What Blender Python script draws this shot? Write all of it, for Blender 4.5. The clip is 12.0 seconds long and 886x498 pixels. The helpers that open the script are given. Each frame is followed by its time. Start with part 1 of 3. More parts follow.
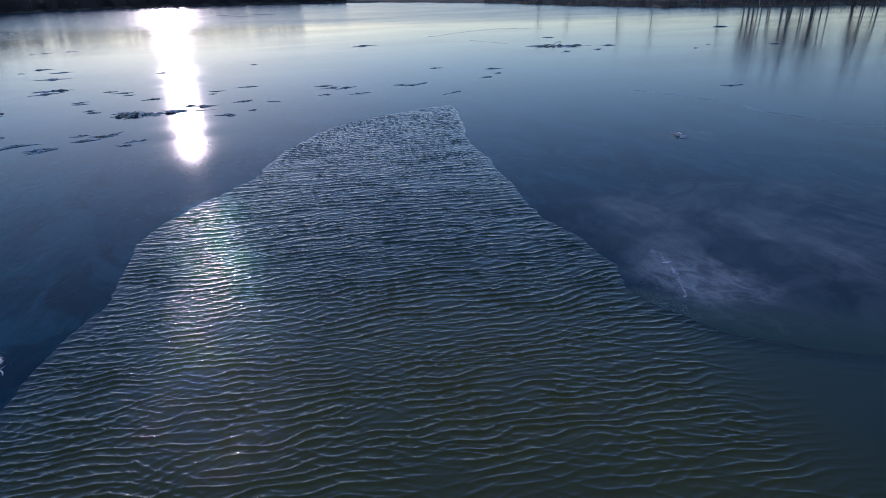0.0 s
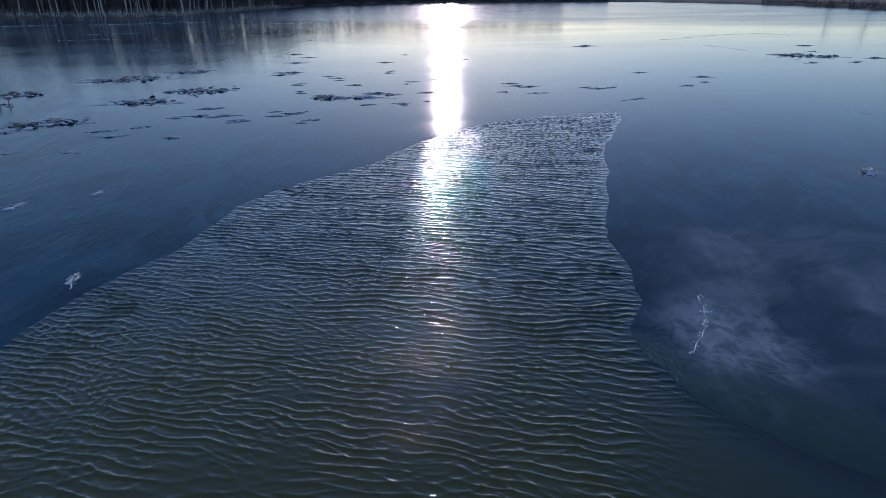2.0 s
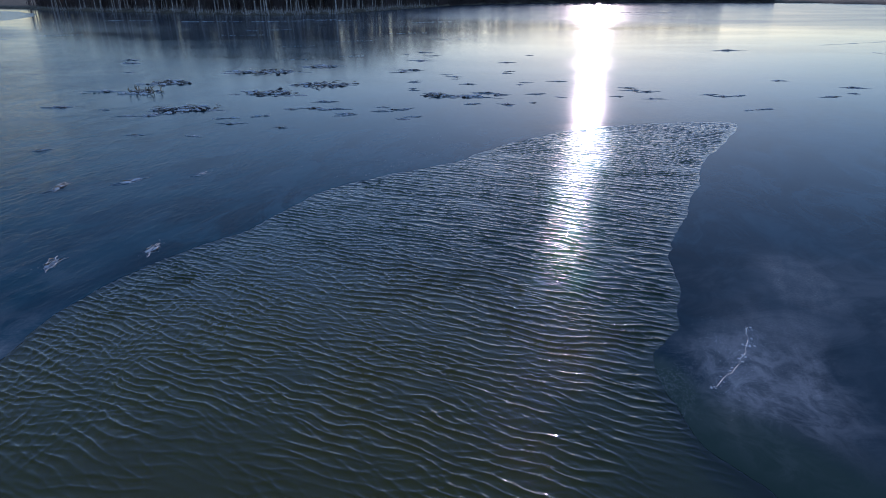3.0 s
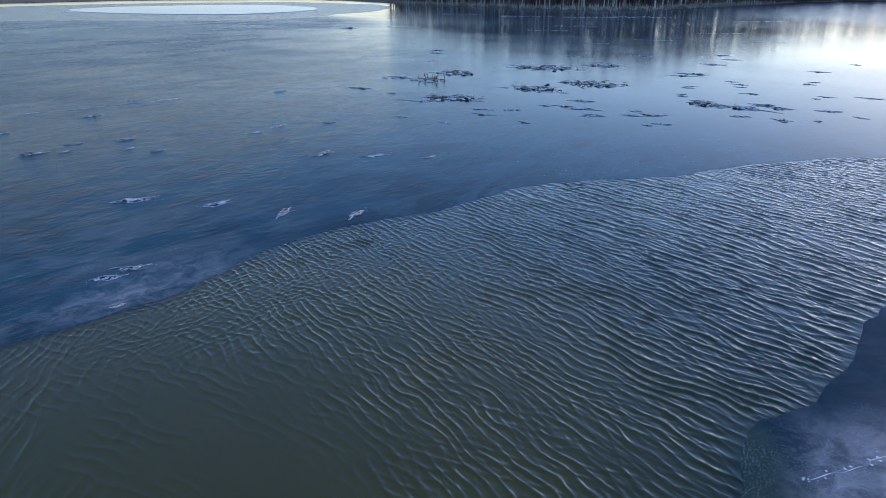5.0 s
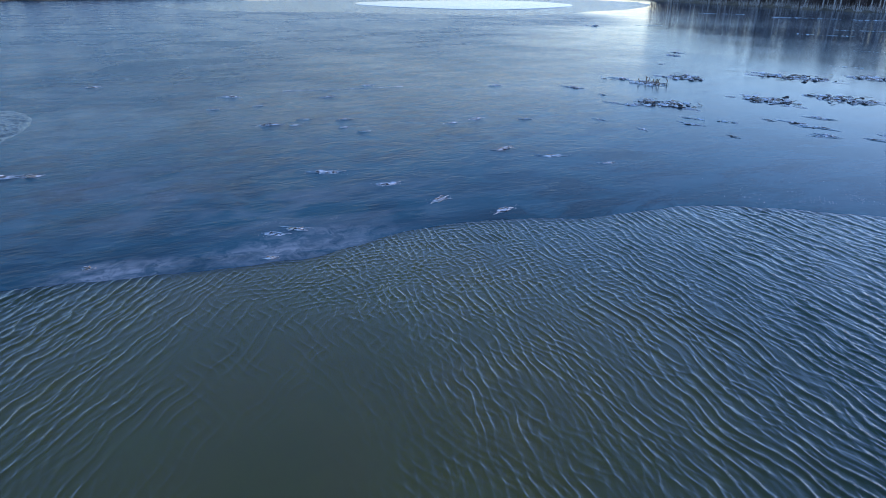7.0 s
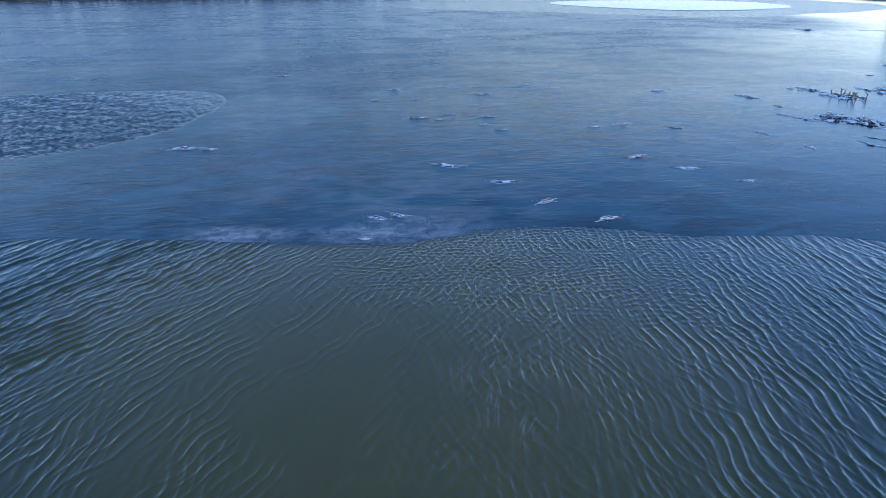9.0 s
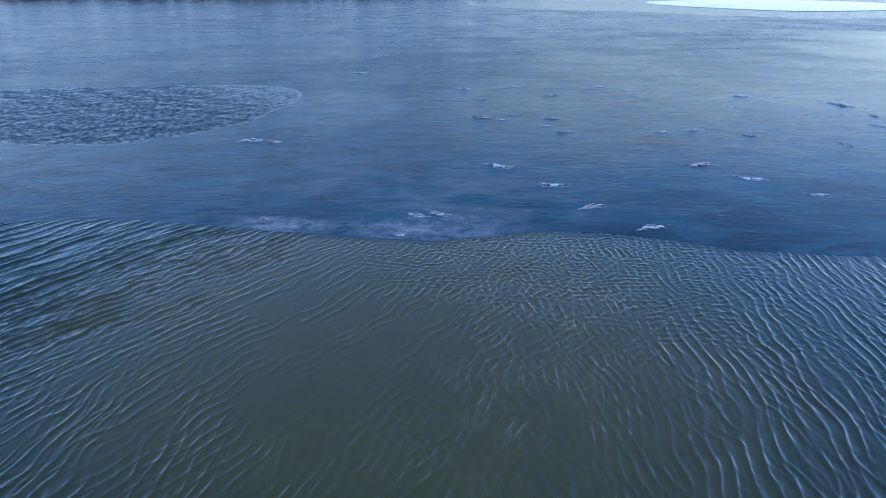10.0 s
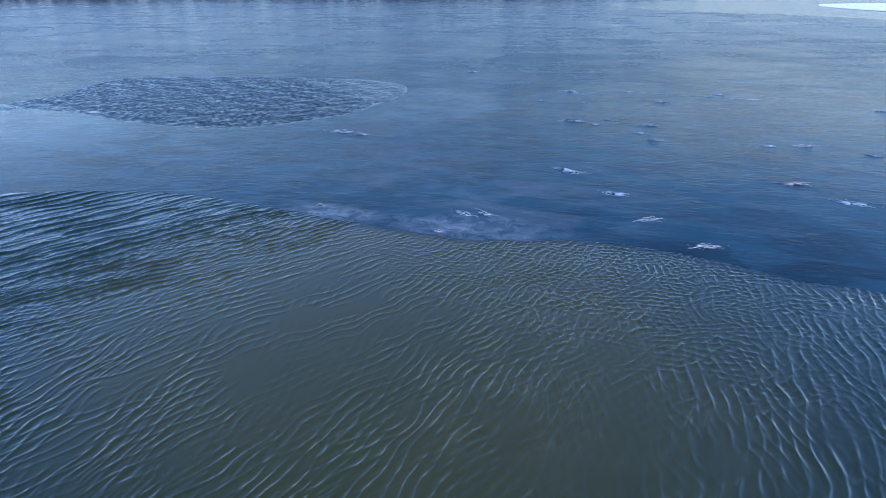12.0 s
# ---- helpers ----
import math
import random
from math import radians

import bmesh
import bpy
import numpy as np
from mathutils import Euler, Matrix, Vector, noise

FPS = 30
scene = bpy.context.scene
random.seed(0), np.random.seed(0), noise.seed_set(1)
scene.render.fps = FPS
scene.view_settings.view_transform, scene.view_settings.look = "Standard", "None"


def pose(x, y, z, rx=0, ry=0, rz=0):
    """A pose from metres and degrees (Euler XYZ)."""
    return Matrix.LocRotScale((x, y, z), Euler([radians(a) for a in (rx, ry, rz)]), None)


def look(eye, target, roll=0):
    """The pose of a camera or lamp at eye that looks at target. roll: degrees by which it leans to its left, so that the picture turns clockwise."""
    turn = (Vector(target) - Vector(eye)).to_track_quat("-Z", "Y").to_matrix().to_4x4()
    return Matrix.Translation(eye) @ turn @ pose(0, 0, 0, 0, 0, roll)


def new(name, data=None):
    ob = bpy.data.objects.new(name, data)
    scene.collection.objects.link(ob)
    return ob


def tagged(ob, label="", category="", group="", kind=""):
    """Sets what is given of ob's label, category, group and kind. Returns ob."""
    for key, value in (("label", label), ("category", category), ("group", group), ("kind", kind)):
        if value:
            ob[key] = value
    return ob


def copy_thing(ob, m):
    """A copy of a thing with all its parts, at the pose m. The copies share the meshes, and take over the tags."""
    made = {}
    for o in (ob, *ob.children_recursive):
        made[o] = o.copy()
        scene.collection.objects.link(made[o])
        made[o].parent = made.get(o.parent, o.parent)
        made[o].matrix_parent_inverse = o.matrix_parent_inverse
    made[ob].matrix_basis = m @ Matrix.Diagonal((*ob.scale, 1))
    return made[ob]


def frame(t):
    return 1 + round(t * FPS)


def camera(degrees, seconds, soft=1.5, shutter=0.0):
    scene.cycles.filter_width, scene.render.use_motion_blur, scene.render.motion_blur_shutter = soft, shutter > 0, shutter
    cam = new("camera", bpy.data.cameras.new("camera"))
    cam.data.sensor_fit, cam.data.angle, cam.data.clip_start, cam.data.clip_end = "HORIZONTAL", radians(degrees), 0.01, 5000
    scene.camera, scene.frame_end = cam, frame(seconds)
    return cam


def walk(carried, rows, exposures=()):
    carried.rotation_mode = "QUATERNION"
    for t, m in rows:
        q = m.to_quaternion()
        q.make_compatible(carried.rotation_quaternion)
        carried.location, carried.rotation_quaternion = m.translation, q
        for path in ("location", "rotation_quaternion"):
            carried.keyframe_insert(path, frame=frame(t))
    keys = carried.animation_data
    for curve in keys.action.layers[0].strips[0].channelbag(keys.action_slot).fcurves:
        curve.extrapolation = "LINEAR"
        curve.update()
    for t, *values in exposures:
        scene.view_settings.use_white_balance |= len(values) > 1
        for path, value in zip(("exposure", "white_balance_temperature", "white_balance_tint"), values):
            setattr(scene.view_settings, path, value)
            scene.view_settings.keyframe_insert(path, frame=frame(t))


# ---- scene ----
cam = camera(72.3, 12.0, soft=0.5)
PATH = [
    (0, (0.18, 0.34, 5.881), (-0.013, 2.168, 5.094), -1.1),
    (0.5, (1.286, 0.551, 5.871), (0.928, 2.354, 5.084), -0.9),
    (1, (2.444, 0.887, 5.866), (1.913, 2.648, 5.079), -0.7),
    (1.5, (3.56, 1.297, 5.845), (2.849, 2.994, 5.061), -0.6),
    (2, (4.562, 1.82, 5.858), (3.668, 3.429, 5.076), -0.5),
    (2.5, (5.433, 2.385, 5.875), (4.364, 3.884, 5.093), -0.5),
    (3, (6.155, 2.953, 5.864), (4.922, 4.322, 5.084), -0.4),
    (3.2, (6.406, 3.16, 5.862), (5.109, 4.469, 5.084), -0.4),
    (4.8, (8.037, 4.909, 6.072), (6.335, 5.608, 5.288), -0.4),
    (5, (8.203, 5.152, 6.092), (6.473, 5.776, 5.306), -0.5),
    (5.5, (8.477, 5.751, 6.09), (6.689, 6.186, 5.306), -0.5),
    (6, (8.651, 6.321, 6.136), (6.831, 6.577, 5.348), -0.3),
    (6.5, (8.742, 6.879, 6.19), (6.907, 6.953, 5.398), -0.2),
    (7, (8.787, 7.456, 6.176), (6.952, 7.369, 5.385), -0.2),
    (7.2, (8.798, 7.696, 6.159), (6.966, 7.551, 5.369), -0.2),
    (8.8, (8.718, 9.457, 6.187), (6.974, 8.876, 5.397), -0.2),
    (9, (8.664, 9.661, 6.207), (6.939, 9.031, 5.416), -0.2),
    (9.5, (8.43, 10.252, 6.227), (6.757, 9.495, 5.434), -0.2),
    (10, (8.206, 10.855, 6.236), (6.589, 9.985, 5.443), -0.2),
    (10.5, (7.855, 11.446, 6.224), (6.283, 10.496, 5.432), -0.2),
    (11, (7.515, 11.945, 6.202), (5.99, 10.921, 5.411), 0.1),
    (11.5, (7.187, 12.452, 6.195), (5.73, 11.332, 5.405), 0.0),
    (12, (6.871, 12.921, 6.212), (5.491, 11.709, 5.42), 0.0),
]
EXPOSURES = [(0.0, 0.22, 5380, 27), (3.2, 0.30, 5520, 27), (5.0, 1.02, 5560, 27), (7.2, 1.38, 5300, 27), (9.0, 1.50, 5230, 27), (12.0, 1.63, 5310, 28)]
walk(cam, [(t, look(eye, target, roll)) for t, eye, target, roll in PATH], EXPOSURES)

# ---- light ----
SUN_AZ, SUN_EL = -28.6, 8.6          # degrees from +y towards +x, and above the horizon
world = bpy.data.worlds.new("sky")
scene.world = world
world.use_nodes = True
wn = world.node_tree.nodes
wn.clear()
sky = wn.new("ShaderNodeTexSky")
sky.sky_type = "NISHITA"
sky.sun_disc = False
sky.sun_elevation, sky.sun_rotation = radians(SUN_EL), radians(SUN_AZ)
sky.air_density, sky.dust_density, sky.ozone_density = 1.0, 0.11, 2.2
back = wn.new("ShaderNodeBackground")
back.inputs["Strength"].default_value = 0.13
wout = wn.new("ShaderNodeOutputWorld")
world.node_tree.links.new(sky.outputs[0], back.inputs[0])
world.node_tree.links.new(back.outputs[0], wout.inputs[0])

sun = new("sun", bpy.data.lights.new("sun", "SUN"))
sun.data.energy, sun.data.angle, sun.data.color = 1.2, radians(0.5), (1.0, 0.79, 0.67)
sun_dir = Vector((math.sin(radians(SUN_AZ)) * math.cos(radians(SUN_EL)), math.cos(radians(SUN_AZ)) * math.cos(radians(SUN_EL)), math.sin(radians(SUN_EL))))
sun.matrix_world = look(sun_dir * 100, (0, 0, 0))


# ---- materials ----
class Mat:
    """A node material with a Principled shader and short ways to add nodes."""

    def __init__(self, name, **given):
        self.m = bpy.data.materials.new(name)
        self.m.use_nodes = True
        self.t = self.m.node_tree
        self.p = self.t.nodes["Principled BSDF"]
        for key, value in given.items():
            self.put(self.p.inputs[key.replace("_", " ").capitalize() if key != "ior" else "IOR"], value)

    def put(self, socket, value):
        if isinstance(value, bpy.types.NodeSocket):
            self.t.links.new(value, socket)
        elif isinstance(value, tuple) and len(value) == 3 and socket.type == "RGBA":
            socket.default_value = (*value, 1)
        else:
            socket.default_value = value

    def node(self, kind, out=0, **given):
        n = self.t.nodes.new("ShaderNode" + kind)
        return n

    def place(self, scale=(1, 1, 1), turn=0.0, where=(0, 0, 0), local=False):
        src = self.node("TexCoord").outputs["Object"] if local else self.node("NewGeometry").outputs["Position"]
        mp = self.node("Mapping")
        mp.inputs["Location"].default_value = where
        mp.inputs["Rotation"].default_value = (0, 0, radians(turn))
        mp.inputs["Scale"].default_value = scale
        self.put(mp.inputs["Vector"], src)
        return mp.outputs[0]

    def along(self, turn, length):
        """World coordinates in which everything is drawn out by length along a direction on the ground."""
        mp = self.node("Mapping")
        mp.vector_type = "TEXTURE"
        mp.inputs["Rotation"].default_value = (0, 0, radians(turn))
        mp.inputs["Scale"].default_value = (length, 1, 1)
        self.put(mp.inputs["Vector"], self.node("NewGeometry").outputs["Position"])
        return mp.outputs[0]

    def noise(self, vec, scale, detail=4.0, rough=0.55, warp=0.0):
        n = self.node("TexNoise")
        self.put(n.inputs["Vector"], vec)
        for key, value in (("Scale", scale), ("Detail", detail), ("Roughness", rough), ("Distortion", warp)):
            n.inputs[key].default_value = value
        return n.outputs[0]

    def span(self, value, a, b, c=0.0, d=1.0):
        n = self.node("MapRange")
        n.interpolation_type = "SMOOTHSTEP"
        self.put(n.inputs[0], value)
        for i, v in enumerate((a, b, c, d)):
            n.inputs[i + 1].default_value = v
        return n.outputs[0]

    def math(self, how, a, b=0.0):
        n = self.node("Math")
        n.operation = how
        self.put(n.inputs[0], a)
        self.put(n.inputs[1], b)
        return n.outputs[0]

    def mix(self, f, a, b):
        n = self.node("Mix")
        n.data_type = "RGBA"
        self.put(n.inputs[0], f)
        self.put(n.inputs[6], a)
        self.put(n.inputs[7], b)
        return n.outputs[2]

    def bump(self, height, strength, distance, before=None):
        n = self.node("Bump")
        n.inputs["Strength"].default_value = strength
        n.inputs["Distance"].default_value = distance
        self.put(n.inputs["Height"], height)
        if before is not None:
            self.put(n.inputs["Normal"], before)
        return n.outputs[0]

    def blob(self, x, y, rx, ry, turn=0.0, inner=0.35):
        """1 inside an ellipse on the ground, falling softly to 0 at its rim."""
        src = self.node("NewGeometry").outputs["Position"]
        mp = self.node("Mapping")
        mp.vector_type = "TEXTURE"
        mp.inputs["Location"].default_value = (x, y, 0)
        mp.inputs["Rotation"].default_value = (0, 0, radians(turn))
        mp.inputs["Scale"].default_value = (rx, ry, 1e6)
        self.put(mp.inputs["Vector"], src)
        n = self.node("VectorMath")
        n.operation = "LENGTH"
        self.put(n.inputs[0], mp.outputs[0])
        return self.span(n.outputs["Value"], inner, 1.0, 1.0, 0.0)


def water_material(name, fine, dist, gloss=0.0, ior=1.7, drawn=None):
    """Clear water surface; the murk lies below it."""
    m = Mat(name, roughness=gloss, ior=ior)
    m.p.inputs["Transmission Weight"].default_value = 1.0
    n1 = m.noise(m.along(*drawn) if drawn else m.place((0.55, 1.0, 1.0), 8), fine, 3.0, 0.6, 0.4)
    m.put(m.p.inputs["Normal"], m.bump(n1, 0.6, dist))
    return m.m


def murk_material():
    """Suspended silt and algae, green-brown and cloudy."""
    m = Mat("green_murk", roughness=1.0)
    m.p.inputs["Specular IOR Level"].default_value = 0.0
    a = m.span(m.noise(m.place(), 0.16, 4.0, 0.55, 0.6), 0.35, 0.7)
    b = m.span(m.noise(m.place(), 1.3, 4.0, 0.6), 0.3, 0.75, 0.0, 0.5)
    tone = m.mix(a, (0.082, 0.109, 0.017), (0.101, 0.111, 0.021))
    olive_zone = m.blob(-0.5, 5.0, 8.6, 9.8, 0, 0.4)          # olive there, darker and greener elsewhere
    outer_tone = m.mix(m.blob(0, 8, 18, 28, 0, 0.7), (0.005, 0.016, 0.020), (0.014, 0.044, 0.015))
    m.put(m.p.inputs["Base Color"], m.mix(olive_zone, outer_tone, m.mix(b, tone, (0.081, 0.095, 0.017))))
    return m.m


WATER = water_material("clear_rippled_water", 8.0, 0.004, 0.02, 1.58)
WATER_FAR = water_material("wind_ruffled_water", 1.1, 0.9, 0.20, 1.30)
WATER_POOL = water_material("ruffled_pool_water", 9.0, 0.020, 0.05, 1.29, drawn=(148, 3.0))
MURK = murk_material()


def ice_material():
    m = Mat("lake_ice", ior=1.31)
    pos = m.place()

    def zones(rows):
        out = None
        for z in rows:
            b = m.blob(*z)
            out = b if out is None else m.math("MAXIMUM", out, b)
        return out

    # cloudy frost near the open water: wisps drawn out along the old wind
    cloud_zone = zones(((4.6, 13.2, 1.9, 3.4, 15), (5.2, 11.2, 2.4, 0.9, -12), (7.6, 14.6, 1.1, 4.2, 28), (9.2, 14.2, 0.9, 3.6, 18), (4.0, 17.2, 1.4, 2.4, 20), (9.6, 17.0, 3.4, 4.6, -12),
                        (-5.3, 3.2, 3.9, 1.2, 122), (-3.7, -1.0, 2.6, 1.0, 112), (-9.0, 3.4, 6.0, 3.2, 110), (-9.5, -3.0, 7.0, 5.0, 60), (7.6, 26.6, 2.2, 1.8, 0)))
    swirl = m.span(m.noise(m.along(118, 2.2), 0.62, 6.0, 0.56, 0.9), 0.36, 0.68)
    wisp = m.span(m.noise(m.along(112, 3.0), 2.1, 5.0, 0.6, 0.5), 0.28, 0.72, 0.45, 1.0)
    grain = m.span(m.noise(pos, 19.0, 4.0, 0.7), 0.3, 0.7, 0.55, 1.0)
    frost = m.math("MULTIPLY", m.math("MULTIPLY", cloud_zone, swirl), m.math("MULTIPLY", grain, wisp))
    # a milky rim of new ice beside the water
    rim_zone = zones(((-5.7, 3.0, 3.6, 1.35, 120, 0.3), (-3.9, -0.8, 2.4, 1.0, 108, 0.3), (4.5, 12.4, 1.9, 2.3, 15, 0.35), (4.9, 10.9, 1.9, 0.7, -14, 0.2)))
    haze = m.math("MULTIPLY", rim_zone, m.span(m.noise(pos, 2.0, 7.0, 0.66, 0.9), 0.38, 0.62, 0.08, 1.0))
    # snow dust and faint milky cells everywhere
    dust = m.span(m.noise(m.along(118, 3.0), 1.6, 8.0, 0.7, 0.3), 0.54, 0.80, 0.0, 0.025)
    mottle = m.math("MULTIPLY", m.blob(8.0, 15.5, 7.5, 6.5, 0, 0.6), m.span(m.noise(m.along(60, 1.6), 0.75, 7.0, 0.62, 1.1), 0.38, 0.70, 0.0, 0.15))
    dust = m.math("ADD", dust, mottle)
    dust = m.math("ADD", dust, m.math("MULTIPLY", m.blob(5.6, 15.0, 4.2, 5.4, 10, 0.45), 0.065))
    cover = m.math("ADD", m.math("ADD", m.math("MULTIPLY", frost, 0.36), m.math("MULTIPLY", m.math("MULTIPLY", haze, wisp), 0.50)), dust)
    clear = m.mix(m.span(m.noise(pos, 0.14, 5.0, 0.6, 0.5), 0.36, 0.64), (0.002, 0.016, 0.029), (0.006, 0.045, 0.074))
    cells = m.span(m.noise(m.along(118, 2.0), 0.75, 6.0, 0.62, 1.0), 0.43, 0.62)
    clear = m.mix(m.math("MULTIPLY", cells, 0.85), clear, (0.027, 0.080, 0.114))
    milky = m.span(m.noise(m.along(118, 1.7), 0.5, 7.0, 0.62, 0.8), 0.40, 0.60, 0.15, 0.62)
    body = m.math("MULTIPLY", m.math("MAXIMUM", m.blob(-70, -10, 80, 74, 0, 0.7), m.blob(-18, -3, 20, 18, 0, 0.5)), milky)
    clear = m.mix(body, clear, (0.008, 0.096, 0.132))
    # new, very thin ice to the south-east, with the green water showing through
    east = m.blob(7.5, 14.0, 8.0, 8.0, 0, 0.6)
    clear = m.mix(m.math("MULTIPLY", east, 0.75), clear, (0.006, 0.030, 0.046))
    thin = m.math("MAXIMUM", m.blob(7.2, 8.4, 7.6, 3.8, -6, 0.5), m.math("MAXIMUM", m.blob(5.6, 10.2, 4.6, 1.7, -14, 0.45), m.blob(3.4, 11.3, 1.5, 0.8, -42, 0.4)))
    clear = m.mix(thin, clear, (0.015, 0.042, 0.020))
    streaks = m.span(m.noise(m.along(40, 12.0), 1.0, 6.0, 0.66, 0.3), 0.53, 0.66, 0.0, 0.6)
    cover = m.math("ADD", cover, m.math("MULTIPLY", streaks, m.blob(-112, 72, 90, 62, 40, 0.6)))
    cover = m.math("MULTIPLY", cover, m.math("SUBTRACT", 1.0, m.math("MULTIPLY", thin, 0.85)))
    m.put(m.p.inputs["Base Color"], m.mix(cover, clear, (0.46, 0.465, 0.47)))
    west = m.math("MAXIMUM", m.blob(-75, 22, 85, 48, 0, 0.6), m.blob(-16, 2, 14, 12, 0, 0.4))
    dull = m.span(west, 0.0, 1.0, 0.14, 0.105)
    m.put(m.p.inputs["Specular IOR Level"], m.math("MAXIMUM", dull, m.math("MULTIPLY", thin, 0.8)))
    # wind-roughened sheet to the west and south-west, smoother to the north
    rough_zone = m.math("MAXIMUM", m.blob(-112, -56, 150, 98, 8, 0.6), m.math("MULTIPLY", m.blob(-20, -2, 17, 15, 0, 0.5), 0.42))
    rough_zone = m.math("MAXIMUM", rough_zone, m.blob(-190, -250, 330, 230, 40, 0.8))
    rough_zone = m.math("MAXIMUM", rough_zone, m.blob(-150, 5, 70, 40, 10, 0.6))
    tongue = m.math("MAXIMUM", m.blob(-20, -11, 9, 4.5, 30, 0.5), m.blob(-3, -22, 5, 10, 0, 0.5))
    rough_zone = m.math("MULTIPLY", rough_zone, m.math("SUBTRACT", 1.0, m.math("MULTIPLY", tongue, 0.5)))
    drift_zone = m.blob(-132, 84, 88, 58, 40, 0.5)
    glassy = m.math("MAXIMUM", thin, m.blob(0, 10, 17, 21, 0, 0.75))
    patch = m.span(m.noise(m.along(30, 3.0), 0.08, 4.0, 0.6, 0.8), 0.38, 0.66, 0.085, 0.125)
    patch = m.math("ADD", patch, m.math("MULTIPLY", m.blob(-70, 230, 190, 130, 0, 0.7), 0.10))
    patch = m.math("SUBTRACT", patch, m.math("MULTIPLY", glassy, 0.05))
    blotch = m.span(m.noise(m.along(118, 2.0), 0.16, 5.0, 0.65, 0.6), 0.34, 0.64, 0.75, 1.10)
    rough_here = m.math("MULTIPLY", rough_zone, blotch)
    worn = m.math("ADD", patch, m.math("MULTIPLY", rough_here, 0.16))
    m.put(m.p.inputs["Roughness"], m.math("ADD", worn, m.math("MULTIPLY", frost, 0.3)))
    wavy = m.math("MULTIPLY", m.noise(m.along(118, 2.4), 5.0, 6.0, 0.66, 0.5), m.math("ADD", m.math("MULTIPLY", m.math("MULTIPLY", rough_here, m.span(m.noise(m.along(118, 1.8), 0.9, 4.0, 0.6, 0.6), 0.36, 0.62, 0.45, 1.15)), 0.9), 0.05))
    b1 = m.bump(wavy, 0.9, 0.060)
    b2 = m.bump(m.noise(m.along(118, 3.0), 22.0, 3.0, 0.6), 0.08, 0.002, b1)
    drift = m.math("MULTIPLY", m.noise(m.along(40, 3.0), 0.9, 7.0, 0.66, 0.4), drift_zone)
    m.put(m.p.inputs["Normal"], m.bump(drift, 0.7, 0.05, b2))
    return m.m


ICE = ice_material()


def frosted_material(name, dark, pale, low, high, scale=7.0, rough=0.75):
    """Matter with hoar frost in uneven patches, thicker on the faces that look up."""
    m = Mat(name, roughness=rough)
    up = m.node("SeparateXYZ")
    m.put(up.inputs[0], m.node("NewGeometry").outputs["Normal"])
    n = m.noise(m.place(), scale, 5.0, 0.65)
    cover = m.span(m.math("ADD", n, m.math("MULTIPLY", up.outputs[2], 0.22)), low, high)
    soil = m.mix(m.noise(m.place(), 23.0, 3.0), dark, tuple(c * 1.9 for c in dark))
    m.put(m.p.inputs["Base Color"], m.mix(cover, soil, pale))
    m.put(m.p.inputs["Normal"], m.bump(m.noise(m.place(), 40.0, 4.0, 0.7), 0.7, 0.012))
    return m.m


MUD = frosted_material("frosted_mud", (0.018, 0.014, 0.011), (0.78, 0.80, 0.82), 0.66, 0.78)
HOAR = frosted_material("hoar_frost", (0.21, 0.165, 0.145), (0.84, 0.86, 0.88), 0.42, 0.66, 12.0)
# low frost threshold: partly frost, partly sunlit white edges put into the colour
STALK = frosted_material("dead_stalk", (0.18, 0.14, 0.08), (0.72, 0.74, 0.75), 0.54, 0.78, 11.0)
PALE_ICE = frosted_material("pale_smooth_ice", (0.31, 0.33, 0.34), (0.45, 0.46, 0.46), 0.50, 0.8, 0.06, 0.16)
PLATE = frosted_material("broken_ice", (0.13, 0.18, 0.21), (0.70, 0.76, 0.82), 0.48, 0.78, 3.0, 0.35)
BARK_PALE = frosted_material("pale_bark", (0.26, 0.24, 0.23), (0.66, 0.63, 0.60), 0.40, 0.66, 1.7, 0.85)
BARK = frosted_material("grey_brown_bark", (0.055, 0.045, 0.038), (0.20, 0.18, 0.16), 0.55, 0.8, 1.7, 0.9)
TWIG = frosted_material("bare_twigs", (0.105, 0.085, 0.080), (0.20, 0.17, 0.16), 0.6, 0.9, 0.9, 0.9)
BRUSH = frosted_material("dark_brush", (0.075, 0.058, 0.056), (0.15, 0.125, 0.11), 0.6, 0.9, 0.7, 0.95)
GRASS = frosted_material("dry_grass", (0.22, 0.16, 0.075), (0.40, 0.32, 0.19), 0.45, 0.75, 3.0, 0.85)
LAND = frosted_material("brown_bank_earth", (0.045, 0.036, 0.024), (0.20, 0.16, 0.10), 0.5, 0.8, 0.35, 0.95)


# ---- mesh helpers ----
def mesh(name, verts, faces, mat, smooth=True):
    me = bpy.data.meshes.new(name)
    me.from_pydata([tuple(v) for v in verts], [], [tuple(f) for f in faces])
    me.materials.append(mat)
    if smooth:
        me.polygons.foreach_set("use_smooth", [True] * len(me.polygons))
    me.update()
    return me


def child(name, me, parent, m=None, label=""):
    ob = new(name, me)
    ob.parent = parent
    if m is not None:
        ob.matrix_basis = m
    return tagged(ob, label) if label else ob


def spline(pts, steps):
    """A closed smooth line through the points."""
    p, out = np.array(pts, float), []
    for i in range(len(p)):
        a, b, c, d = p[i - 1], p[i], p[(i + 1) % len(p)], p[(i + 2) % len(p)]
        for s in np.arange(steps) / steps:
            out.append(0.5 * (2 * b + (c - a) * s + (2 * a - 5 * b + 4 * c - d) * s ** 2 + (3 * b - a - 3 * c + d) * s ** 3))
    return np.array(out)


def ragged(line, amount, scale):
    return np.array([(x + amount * noise.fractal((x * scale, y * scale, 3.1), 0.8, 2.1, 4), y + amount * noise.fractal((x * scale, y * scale, 8.7), 0.8, 2.1, 4)) for x, y in line])


